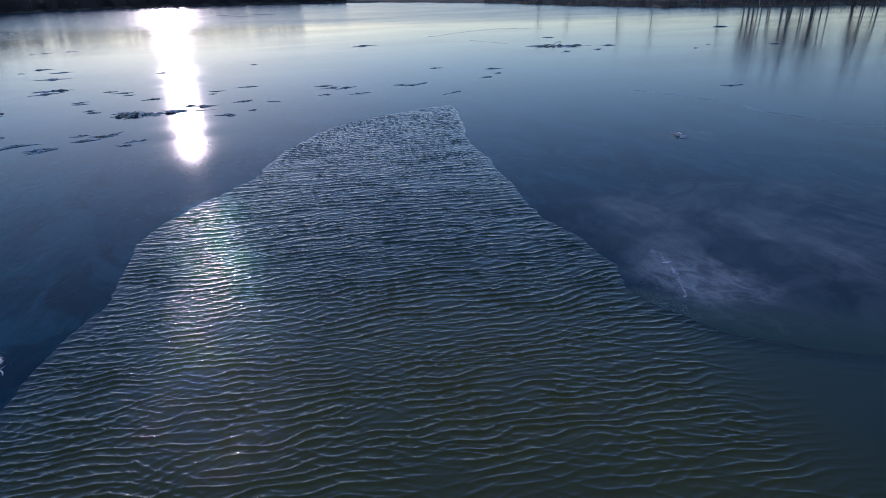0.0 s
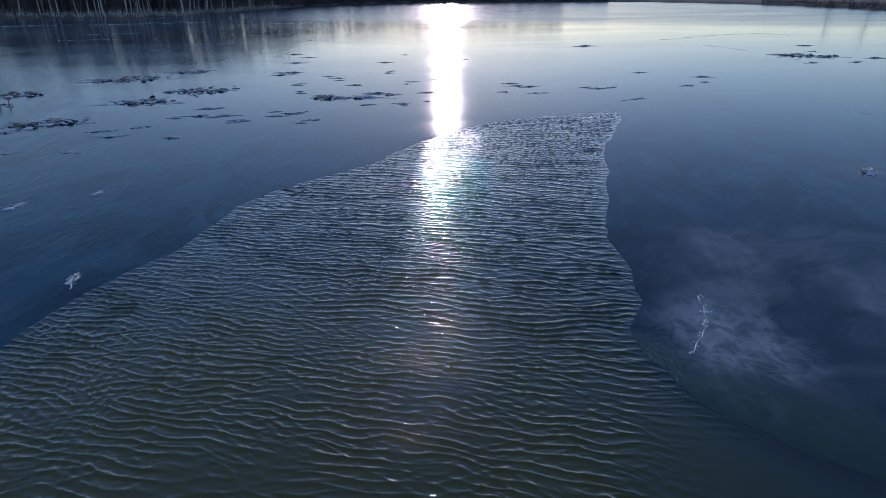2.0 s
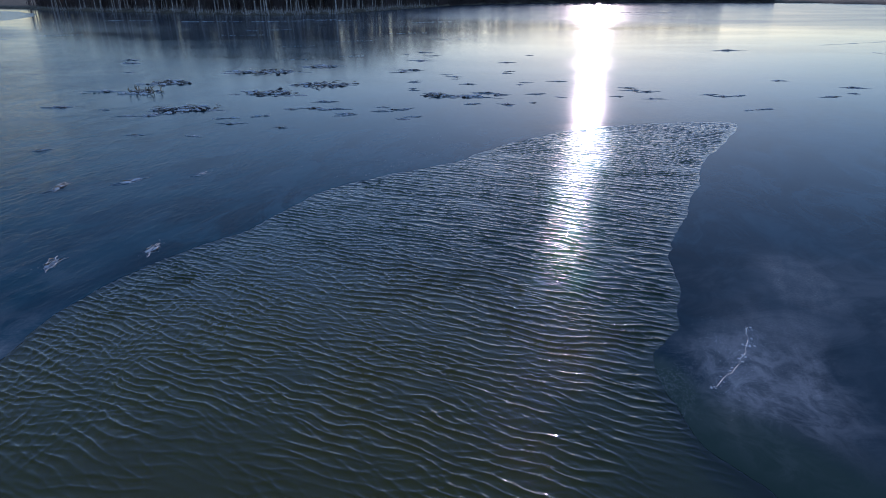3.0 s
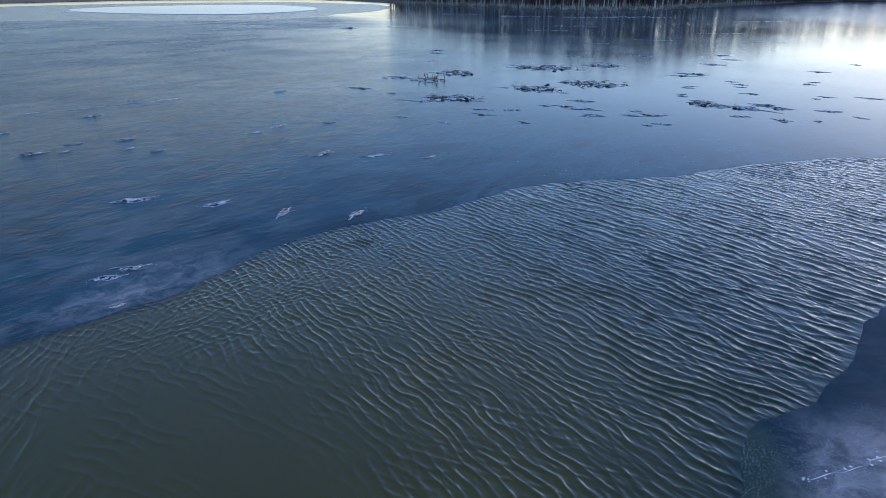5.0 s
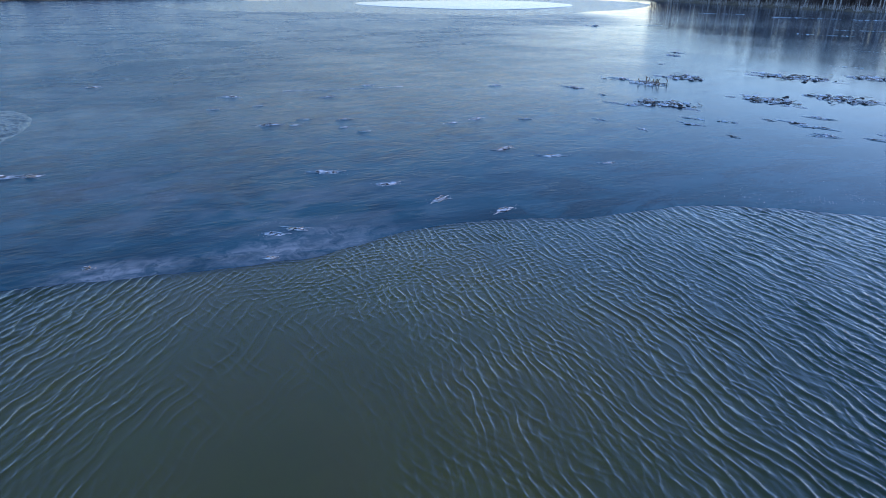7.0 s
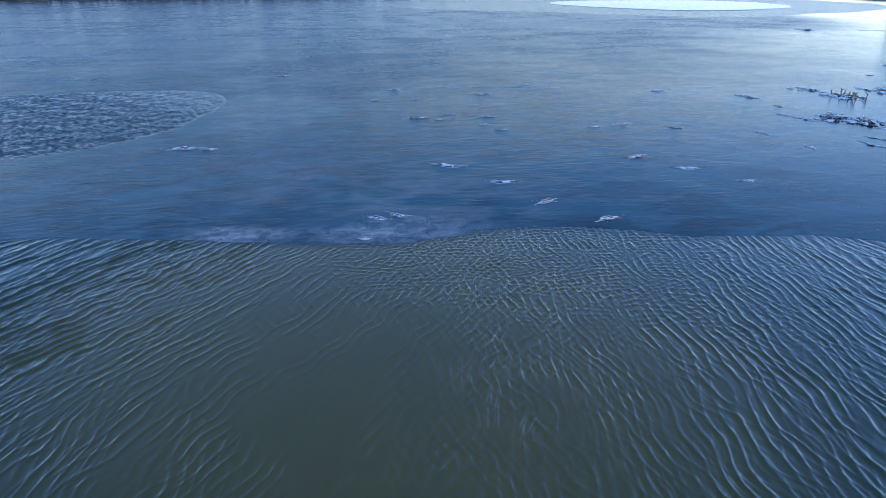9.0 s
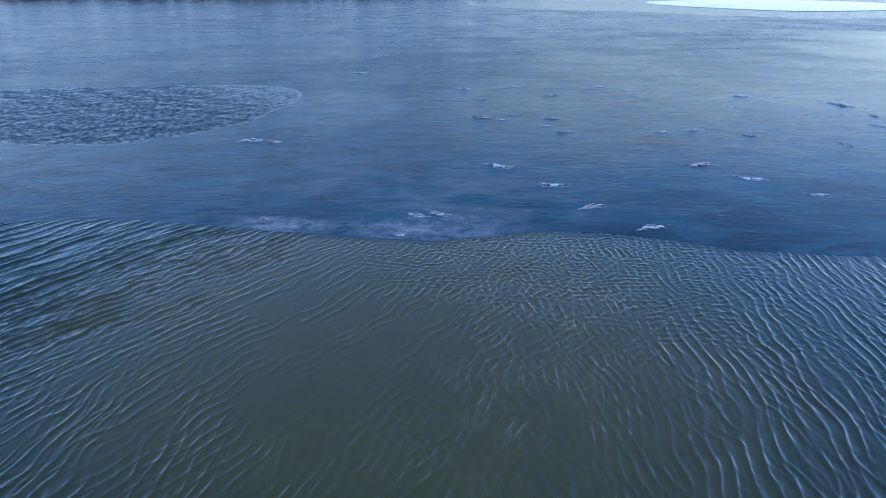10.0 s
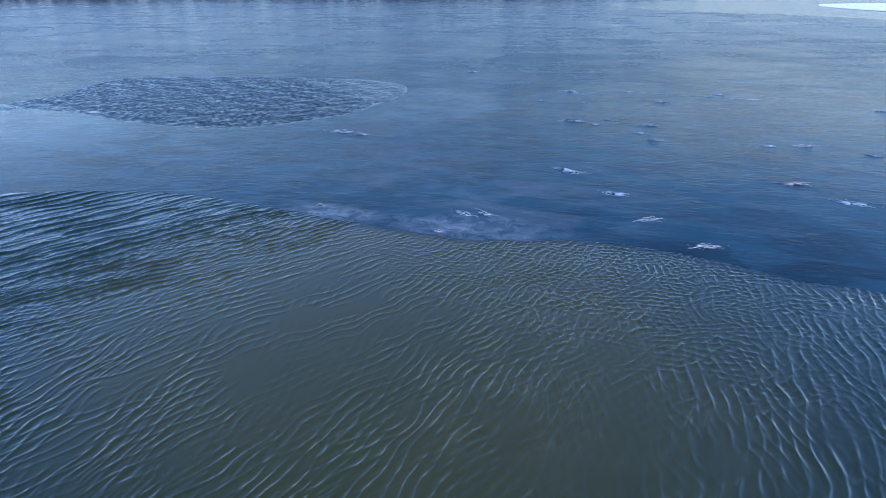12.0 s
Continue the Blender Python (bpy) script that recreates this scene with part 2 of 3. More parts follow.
def inside(px, py, poly):
    """Which of the points lie inside the closed line."""
    hit = np.zeros(px.shape, bool)
    x0, y0 = poly[-1]
    for x1, y1 in poly:
        if y0 != y1:
            cross = (y1 > py) != (y0 > py)
            hit ^= cross & (px < (x0 - x1) * (py - y1) / (y0 - y1) + x1)
        x0, y0 = x1, y1
    return hit


def tube(verts, faces, pts, radii, sides):
    """Adds a tapered tube along the points."""
    base, n = len(verts), len(pts)
    for i, (p, r) in enumerate(zip(pts, radii)):
        d = (pts[min(i + 1, n - 1)] - pts[max(i - 1, 0)]).normalized()
        a = d.orthogonal().normalized()
        b = d.cross(a)
        for k in range(sides):
            w = 2 * math.pi * k / sides
            verts.append(p + r * (math.cos(w) * a + math.sin(w) * b))
    for i in range(n - 1):
        for k in range(sides):
            j = (k + 1) % sides
            faces.append((base + i * sides + k, base + i * sides + j, base + (i + 1) * sides + j, base + (i + 1) * sides + k))
    faces.append(tuple(base + (n - 1) * sides + k for k in range(sides)))


# ---- the lake ----
WATER_Z, ICE_T = -0.002, 0.014
SHORE = [(0, 300), (40, 260), (58, 228), (68, 200), (77, 195), (85, 232), (92, 290), (100, 350), (110, 390), (120, 385), (129, 320), (134, 245), (139, 200), (145, 193), (150, 212), (155, 245), (160, 285), (164, 350), (171, 520),
         (185, 600), (197, 480), (204, 450), (220, 435), (240, 435), (260, 430), (300, 350), (330, 330)]


def shore_r(deg):
    a = np.array([s[0] for s in SHORE] + [360 + SHORE[0][0]], float)
    r = np.array([s[1] for s in SHORE] + [SHORE[0][1]], float)
    return np.interp(deg % 360, a, r) * (1 + 0.012 * math.sin(deg * 1.7) + 0.008 * math.sin(deg * 4.3 + 1))


def polar(deg, r):
    return Vector((r * math.cos(radians(deg)), r * math.sin(radians(deg)), 0))


MAIN = ragged(spline([(2.2, -10.6), (-0.6, -7.8), (-2.0, -5.5), (-2.6, -3.5), (-3.4, -0.9), (-4.1, 1.3), (-4.8, 3.3), (-5.5, 4.3), (-6.7, 5.7), (-7.5, 7.3), (-7.9, 9.2), (-8.0, 10.8),
                      (-8.7, 12.6), (-9.2, 14.6), (-9.0, 16.9), (-8.4, 19.8), (-8.6, 22.8), (-8.3, 25.5), (-7.9, 28.0), (-5.6, 31.6), (-3.0, 34.0), (-2.0, 30.5), (-1.4, 26.1), (-0.2, 22.0),
                      (0.8, 18.2), (1.2, 16.6), (2.4, 14.4), (2.8, 12.9), (2.9, 11.9), (3.5, 11.1), (4.6, 10.3), (6.2, 9.9), (8.8, 9.9), (11.2, 8.2), (12, 4), (11, -3), (8.2, -9.5), (4.8, -12.2)], 10), 0.13, 0.9)
SECOND = ragged(spline([(-2.6, -30.1), (-6, -30.8), (-10.6, -35), (-14, -35), (-18.5, -30), (-22, -25.2), (-24, -20), (-22.5, -15.8), (-16, -12.8), (-11.2, -12.6), (-8.2, -14), (-6.7, -16.4),
                        (-5.3, -20.2), (-4.5, -24.7), (-2.1, -27.2), (3, -29.2)], 8), 0.2, 0.5)
FAR = ragged(spline([(-150, 12), (-170, -30), (-190, -75), (-260, -120), (-360, -110), (-420, -40), (-400, 50), (-300, 78), (-220, 66), (-175, 42)], 8), 5.0, 0.02)
PACK = ragged(spline([(-188, 17), (-222, -22), (-283, -46), (-330, -30), (-338, 12), (-300, 38), (-240, 46)], 8), 3.0, 0.03)

# the ice: one sheet from bank to bank with the open pools cut out of it
bm = bmesh.new()
rings = [np.array([polar(d, shore_r(d) + 12)[:2] for d in np.arange(0, 360, 2.0)]), MAIN, SECOND, FAR]
for ring in rings:
    vs = [bm.verts.new((x, y, 0)) for x, y in ring]
    for i in range(len(vs)):
        bm.edges.new((vs[i - 1], vs[i]))
bmesh.ops.triangle_fill(bm, use_beauty=True, use_dissolve=False, edges=bm.edges[:], normal=(0, 0, 1))
bm.normal_update()
for f in bm.faces:
    if f.normal.z < 0:
        f.normal_flip()
rim = [e for e in bm.edges if len(e.link_faces) == 1]
low = bmesh.ops.extrude_edge_only(bm, edges=rim)
for v in (g for g in low["geom"] if isinstance(g, bmesh.types.BMVert)):
    v.co.z = -ICE_T
me = bpy.data.meshes.new("lake_ice")
bm.to_mesh(me)
bm.free()
me.materials.append(ICE)
tagged(new("lake_ice", me), "thin blue-grey lake ice with cloudy frost swirls", "ice", kind="structure")


def train(x, y, crest, length, slope, seed, bend=0.30, sharp=1.4, breaks=0.4):
    """One train of ripples, broken into strips; crest: the degrees along which they run, slope: of their steepest part."""
    a, k = radians(crest), 2 * math.pi / length
    along, across = x * math.cos(a) + y * math.sin(a), -x * math.sin(a) + y * math.cos(a)
    q = 0.30 / length
    phase = k * (across + bend * length * soft_noise(along * 0.6 * q, across * 0.9 * q, 1.7, seed) + 0.15 * length * soft_noise(along * q, across * q, 5.2, seed + 50))
    strip = np.clip(0.95 + breaks * soft_noise(along * 1.2 * q, across * 2.0 * q, 2.0, seed + 90), 0.0, 1.35)
    turn = np.linspace(0, math.pi, 90)
    steepest = k * (sharp * np.sin(turn) * np.exp(sharp * (np.cos(turn) - 1))).max()
    return slope / steepest * strip * (np.exp(sharp * (np.cos(phase) - 1)) - 0.6 / math.sqrt(1 + sharp))


def soft_noise(x, y, scale, seed):
    rng, out = np.random.RandomState(seed), np.zeros_like(x)
    for _ in range(10):
        d, k = rng.rand() * 6.283, scale * (0.5 + rng.rand())
        out += np.cos(k * (x * math.cos(d) + y * math.sin(d)) + rng.rand() * 6.283)
    return out / math.sqrt(5)


def water_sheet(name, line, dx_, rows, height, mat, label, margin=0.5):
    """A sheet of water with its ripples as real relief, reaching a little way under the ice's edge."""
    (x0, y0), (x1, y1) = line.min(0) - margin, line.max(0) + margin
    xs, ys, last = np.arange(x0, x1, dx_), [], y0
    for until, dy_ in rows:
        ys += list(np.arange(last, min(until, y1), dy_))
        last = max(last, until)
    ys = np.array(ys)
    dy_ = min(r[1] for r in rows)
    gx, gy = np.meshgrid(xs, ys)
    keep = inside(gx, gy, line)
    rx, ry = int(math.ceil(0.15 / dx_)), int(math.ceil(0.15 / dy_))
    wide = keep.copy()
    for dx, dy in ((rx, 0), (-rx, 0), (0, ry), (0, -ry), (rx, ry), (-rx, -ry), (rx, -ry), (-rx, ry)):
        wide |= np.roll(np.roll(keep, dx, 1), dy, 0)
    near = keep.astype(float)
    for axis, reach in ((1, max(2, int(0.28 / dx_))), (0, max(2, int(0.28 / dy_)))):
        near = sum(np.roll(near, k, axis) for k in range(-reach, reach + 1, max(1, reach // 5))) / len(range(-reach, reach + 1, max(1, reach // 5)))
    open_ = np.clip(near * 2 - 1, 0, 1)
    z = WATER_Z + height(gx, gy) * (0.35 + 0.65 * open_) + 0.003 * (1 - open_)
    z = np.where(keep, np.maximum(z, -0.060), np.clip(z, -0.060, -0.004))
    cell = wide[:-1, :-1] & wide[1:, :-1] & wide[:-1, 1:] & wide[1:, 1:]
    index = np.arange(gx.size).reshape(gx.shape)
    quads = np.stack([index[:-1, :-1][cell], index[:-1, 1:][cell], index[1:, 1:][cell], index[1:, :-1][cell]], 1)
    used, flat = np.unique(quads, return_inverse=True)
    co = np.stack([gx.ravel()[used], gy.ravel()[used], z.ravel()[used]], 1)
    sheet = bpy.data.meshes.new(name)
    sheet.vertices.add(len(used))
    sheet.vertices.foreach_set("co", co.ravel())
    sheet.loops.add(quads.size)
    sheet.loops.foreach_set("vertex_index", flat.ravel().astype(np.int32))
    sheet.polygons.add(len(quads))
    sheet.polygons.foreach_set("loop_start", np.arange(0, quads.size, 4, dtype=np.int32))
    sheet.polygons.foreach_set("use_smooth", np.ones(len(quads), bool))
    sheet.update(calc_edges=True)
    sheet.materials.append(mat)
    ob = tagged(new(name, sheet), label, "water", kind="structure")
    ob.visible_shadow = False          # daylight goes through to the murk
    return ob


def step01(v, a, b):
    s = np.clip((v - a) / (b - a), 0, 1)
    return s * s * (3 - 2 * s)


def main_height(x, y):
    north, mid = step01(y, 8.0, 11.5), step01(y, 4.2, 7.5)
    west = step01(-x, 0.5, 3.0) * step01(y, 2.0, 5.0) * (1 - north)
    south = step01(-y, -3.5, 1.0)
    east = step01(x, 1.5, 4.0) * step01(y, -1.5, 2.5) * (1 - mid)
    calm = 1 - 0.95 * step01(x - 0.25 * (10 - y), 2.2, 4.6) * step01(-y, -11.5, -9.5) * mid
    calm *= 1 - 0.70 * np.exp(-((x - 1.6) / 2.7) ** 2 - ((y - 5.0) / 2.4) ** 2)
    far = 1 - 0.58 * step01(y, 9.0, 21.0)
    away = 1 - 0.16 * step01(-y, 1.0, 7.0)
    close = step01(y, -4.5, -1.0)
    cross = step01(-x, 1.0, 3.5) * step01(y, 1.0, 3.5) * (1 - step01(y, 10.0, 15.0))
    long = step01(y, 12.0, 18.0)
    h = (train(x, y, 21, 0.245, 0.44, 1, 0.3, 1.8, 0.3) + train(x, y, 38, 0.19, 0.14, 2) + train(x, y, 5, 0.20, 0.14, 3)) * north * far * np.sqrt(1 - long) * (1 - 0.25 * step01(-x, 1.5, 5.0))
    h += (train(x, y, 17, 0.37, 0.40, 21, 0.3, 1.8, 0.3) + train(x, y, 36, 0.29, 0.15, 22) + train(x, y, 2, 0.30, 0.15, 23)) * north * far * np.sqrt(long)
    h += (train(x, y, 16, 0.20, 0.48, 4, 0.3, 2.0) + train(x, y, 41, 0.165, 0.17, 5) + train(x, y, 172, 0.175, 0.17, 6)) * np.maximum(west, mid * (1 - north)) * (1 - 0.2 * cross)
    broad = step01(-y, 3.0, 6.5)
    swell = (train(x, y, 174, 0.41, 0.46, 7, 0.28, 2.0, 0.3) + train(x, y, 160, 0.28, 0.08, 8) + train(x, y, 12, 0.30, 0.08, 9)) * np.sqrt(1 - broad)
    swell += (train(x, y, 176, 0.53, 0.46, 24, 0.28, 2.0, 0.3) + train(x, y, 162, 0.40, 0.07, 25)) * np.sqrt(broad)
    h += swell * south * (1 - east) * away * np.sqrt(1 - close)
    h += (train(x, y, 172, 0.27, 0.42, 18, 0.3, 2.4, 0.5) + train(x, y, 155, 0.20, 0.14, 19) + train(x, y, 14, 0.21, 0.14, 20)) * south * (1 - east) * np.sqrt(close)
    h += (train(x, y, 24, 0.23, 0.32, 10, 0.3, 2.8, 0.9) + train(x, y, 8, 0.19, 0.18, 11, 0.3, 2.4, 0.9)) * east
    h += (train(x, y, 62, 0.23, 0.13, 14) + train(x, y, 150, 0.23, 0.13, 15)) * step01(y, 18.0, 25.0)
    h += (train(x, y, 106, 0.20, 0.20, 16, 0.35, 3.2, 0.8) + train(x, y, 138, 0.18, 0.22, 17, 0.35, 3.2, 0.8)) * cross
    lull = np.clip(0.97 + 0.07 * soft_noise(x, y, 0.6, 33), 0.7, 1.15)
    dashes = train(x, y, 40, 0.22, 0.26, 12, 0.35, 3.0, 1.2) + train(x, y, 172, 0.24, 0.26, 13, 0.35, 3.0, 1.2)
    return h * calm * lull + dashes * np.clip(calm, 0.0, 0.6) - 0.008


def second_height(x, y):
    amp = step01(-x, -2, 6) * (1 - 0.36 * step01(-x + 0.5 * (y + 22), 17, 25))
    return (train(x, y, 150, 0.22, 0.34, 21, 0.25, 1.4, 0.2) + train(x, y, 130, 0.18, 0.13, 22, 0.2, 1.4, 0.2) + train(x, y, 170, 0.18, 0.13, 23, 0.2, 1.4, 0.2)) * amp - 0.008


water_sheet("open_water", MAIN, 0.028, ((-4, 0.020), (4, 0.018), (14, 0.015), (24, 0.018), (40, 0.024)), main_height, WATER, "dark green rippled open water between ice edges")
water_sheet("second_pool", SECOND, 0.034, ((40, 0.034),), second_height, WATER_POOL, "small dark rippled pool in the ice")
water_sheet("far_water", FAR, 5.0, ((400, 5.0),), lambda x, y: 0 * x, WATER_FAR, "dark wind-ruffled open water far off", 6.0)

# the cloudy body of the water, just under the ice
murk_v = [(x, y, -0.090) for x, y in ((-700, -700), (400, -700), (400, 500), (-700, 500))]
tagged(new("lake_murk", mesh("lake_murk", murk_v, [(0, 1, 2, 3)], MURK)), "cloudy green-brown depth of the lake water", "water", kind="structure")

# the pale sheet of smooth pack ice in the far water
n = len(PACK)
ring_v = [(x, y, -0.08) for x, y in PACK] + [(x, y, 0.06) for x, y in PACK]
mid = PACK.mean(0)
ring_v += [(mid[0] + (x - mid[0]) * 0.97, mid[1] + (y - mid[1]) * 0.97, 0.12) for x, y in PACK] + [(mid[0], mid[1], 0.16)]
ring_f = [(k * n + i, k * n + (i + 1) % n, (k + 1) * n + (i + 1) % n, (k + 1) * n + i) for k in range(2) for i in range(n)]
ring_f += [(2 * n + i, 2 * n + (i + 1) % n, 3 * n) for i in range(n)]
tagged(new("pack_ice", mesh("pack_ice", ring_v, ring_f, PALE_ICE)), "pale smooth sheet of pack ice lying in dark water", "ice", kind="structure")

# the banks: one land sheet from the waterline to the horizon
verts, faces = [], []
degs = np.arange(0, 360, 1.0)
prof = ((-2, -0.3), (0, 0.02), (2.5, 0.55), (7, 1.0), (30, 1.4), (120, 2.0), (600, 3.0), (3200, 4.0))
for d in degs:
    r0 = shore_r(d)
    for dr, z in prof:
        p = polar(d, r0 + dr)
        bumpy = 0.25 * noise.fractal((p.x * 0.08, p.y * 0.08, 0.5), 0.9, 2.0, 4) if dr > 0 else 0
        verts.append((p.x, p.y, z + bumpy))
m_ = len(prof)
for i in range(len(degs)):
    j = (i + 1) % len(degs)
    for k in range(m_ - 1):
        faces.append((i * m_ + k, i * m_ + k + 1, j * m_ + k + 1, j * m_ + k))
tagged(new("ground", mesh("ground", verts, faces, LAND)), "low brown earth bank round the lake", "bank", kind="structure")

# ---- things frozen into the ice ----
rnd = random.Random(11)


def clod_mesh(seed, mat, spiky):
    """A low, uneven lump with a flat foot, about 1 across."""
    b = bmesh.new()
    bmesh.ops.create_icosphere(b, subdivisions=2, radius=0.5)
    for v in b.verts:
        d = 1 + 0.55 * noise.fractal(v.co * 2.3 + Vector((seed * 7.3, 0, 0)), 0.9, 2.1, 3) + spiky * noise.noise(v.co * 9 + Vector((0, seed * 3.1, 0)))
        v.co *= d
        v.co.z = max(v.co.z * 0.62, -0.06)
    me = bpy.data.meshes.new("clod")
    b.to_mesh(me)
    b.free()
    me.materials.append(mat)
    me.polygons.foreach_set("use_smooth", [spiky < 0.3] * len(me.polygons))
    return me


def rim_mesh(seed):
    """An uneven crescent of frost lying on the ice, about 1 across."""
    b_v, b_f, k = [], [], 22
    for i in range(k + 1):
        a = seed + 4.4 * i / k
        r = 0.44 + 0.16 * noise.noise((math.cos(a) * 2 + seed, math.sin(a) * 2, 0.3)) + 0.06 * noise.noise((a * 5, seed, 1))
        w = (0.012 + 0.07 * abs(noise.noise((math.cos(a) * 3, math.sin(a) * 3 + seed, 5.5)))) * math.sin(math.pi * (i + 0.3) / (k + 0.6))
        for rr, z in ((r - w, 0.001), (r - w * 0.5, 0.02), (r + w * 0.4, 0.016), (r + w, 0.001)):
            b_v.append((rr * math.cos(a), rr * math.sin(a), z))
    for i in range(k):
        for q in range(3):
            b_f.append((i * 4 + q, i * 4 + q + 1, i * 4 + q + 5, i * 4 + q + 4))
    return mesh("frost_rim", b_v, b_f, HOAR)


def plate_mesh(seed):
    """A broken slab of thin ice, about 1 across."""
    r = random.Random(seed)
    k = r.randint(5, 8)
    line = []
    for i in range(k):
        a = 2 * math.pi * (i + r.uniform(-0.3, 0.3)) / k
        q = r.uniform(0.32, 0.55)
        line.append((q * math.cos(a), 0.55 * q * math.sin(a)))
    v = [(x, y, 0) for x, y in line] + [(x * 0.97, y * 0.97, 0.05) for x, y in line]
    f = [tuple(range(k, 2 * k))] + [(i, (i + 1) % k, k + (i + 1) % k, k + i) for i in range(k)]
    return mesh("plate", v, f, PLATE, False)


def stalk_mesh(seed, length=1.0):
    r, v, f = random.Random(seed), [], []
    pts = [Vector((length * (i / 4 - 0.5), r.uniform(-0.06, 0.06), r.uniform(-0.02, 0.05))) for i in range(5)]
    tube(v, f, pts, (0.020, 0.022, 0.019, 0.015, 0.008), 5)
    return mesh("stalk", v, f, STALK)


MUD_CLODS = [clod_mesh(i, MUD, 0.12) for i in range(7)]
HOAR_CLODS = [clod_mesh(20 + i, HOAR, 0.42) for i in range(6)]
RIMS = [rim_mesh(i * 3.7) for i in range(6)]
PLATES = [plate_mesh(i) for i in range(8)]
STALKS = [stalk_mesh(i) for i in range(6)]


def scatter_mesh(seed):
    """Loose frost crystals, thickest in the middle, about 2 across."""
    r, v, f = random.Random(seed), [], []
    for _ in range(70):
        x, y, s = r.gauss(0, 0.34), r.gauss(0, 0.22), r.uniform(0.006, 0.018)
        b, a = len(v), r.uniform(0, 6.28)
        v += [(x + s * math.cos(a + k * 2.1), y + s * math.sin(a + k * 2.1), 0.0) for k in range(3)] + [(x, y, s * r.uniform(0.4, 0.9))]
        f += [(b, b + 1, b + 3), (b + 1, b + 2, b + 3), (b + 2, b, b + 3)]
    return mesh("frost_scatter", v, f, HOAR, False)


SCATTERS = [scatter_mesh(i) for i in range(5)]


def wing_mesh(seed):
    """A thin crooked welt of ice with frost on it, about 1 long, tapering to its ends."""
    r, v, f = random.Random(seed), [], []
    pts = [Vector((i / 8 - 0.5, 0.05 * math.sin(i * 0.9 + seed) + r.uniform(-0.02, 0.02), 0)) for i in range(9)]
    tube(v, f, pts, [0.004 + r.uniform(0.012, 0.03) * math.sin(math.pi * (i + 0.2) / 8.4) for i in range(9)], 5)
    return mesh("frost_wing", [(p.x, p.y, max(p.z, -0.004)) for p in v], f, PLATE)


WINGS = [wing_mesh(i) for i in range(6)]
WIND = 0.7


def lay(x, y, z, sx, sy, sz, rz, rx=0.0, ry=0.0):
    return Matrix.LocRotScale((x, y, z), Euler((rx, ry, rz)), (sx, sy, sz))


def mud_clump(x, y, size):
    """Dark mud and rotten plants frozen in, with a pale frost collar."""
    thing = new("frozen_mud_clump")
    thing.location = (x, y, 0)
    turn = rnd.uniform(0, 6.28)
    child("frost_rim", rnd.choice(RIMS), thing, lay(0, 0, 0.002, size * 1.25, size * 0.8, size * 0.6 + 0.3, turn), "white frost collar")
    for i in range(rnd.randint(2, 4) if size < 0.7 else rnd.randint(4, 7)):
        a, q = rnd.uniform(-0.42, 0.42) * size, rnd.uniform(-0.16, 0.16) * size
        s = size * rnd.uniform(0.28, 0.6)
        child("clod", rnd.choice(MUD_CLODS), thing, lay(a * math.cos(turn) - q * math.sin(turn), a * math.sin(turn) + q * math.cos(turn), 0.0, s, s * rnd.uniform(0.5, 0.9), s * rnd.uniform(0.35, 0.6), rnd.uniform(0, 6.28)))
    for i in range(rnd.randint(1, 3)):
        a, s = rnd.uniform(-0.5, 0.5) * size, size * rnd.uniform(0.16, 0.34)
        child("frost_cap", rnd.choice(HOAR_CLODS), thing, lay(a * math.cos(turn), a * math.sin(turn), 0.03 * size, s * 1.5, s * 0.6, s * 0.5, turn + rnd.gauss(0, 0.4)), "white hoar frost")
    for i in range(rnd.randint(1, 2)):
        child("frost_wing", rnd.choice(WINGS), thing, lay(rnd.uniform(-0.3, 0.3) * size, rnd.uniform(-0.2, 0.2) * size, 0.001, size * rnd.uniform(1.6, 3.0), 0.6 + size * rnd.uniform(0.8, 1.6), 1.2, WIND + rnd.gauss(0, 0.25)), "thin welt of frosted ice")
    if rnd.random() < 0.5:
        child("stalk", rnd.choice(STALKS), thing, lay(rnd.uniform(-0.3, 0.3) * size, 0.1 * size, 0.03, size * 0.9, 0.7, 0.7, turn + rnd.uniform(-0.5, 0.5)), "dead plant stalk")
    return tagged(thing, "dark mud lump with frosted rim frozen into lake ice" if size < 0.7 else "wide dark mud clump with white frost collar on ice", "debris", "mud clumps on the ice")


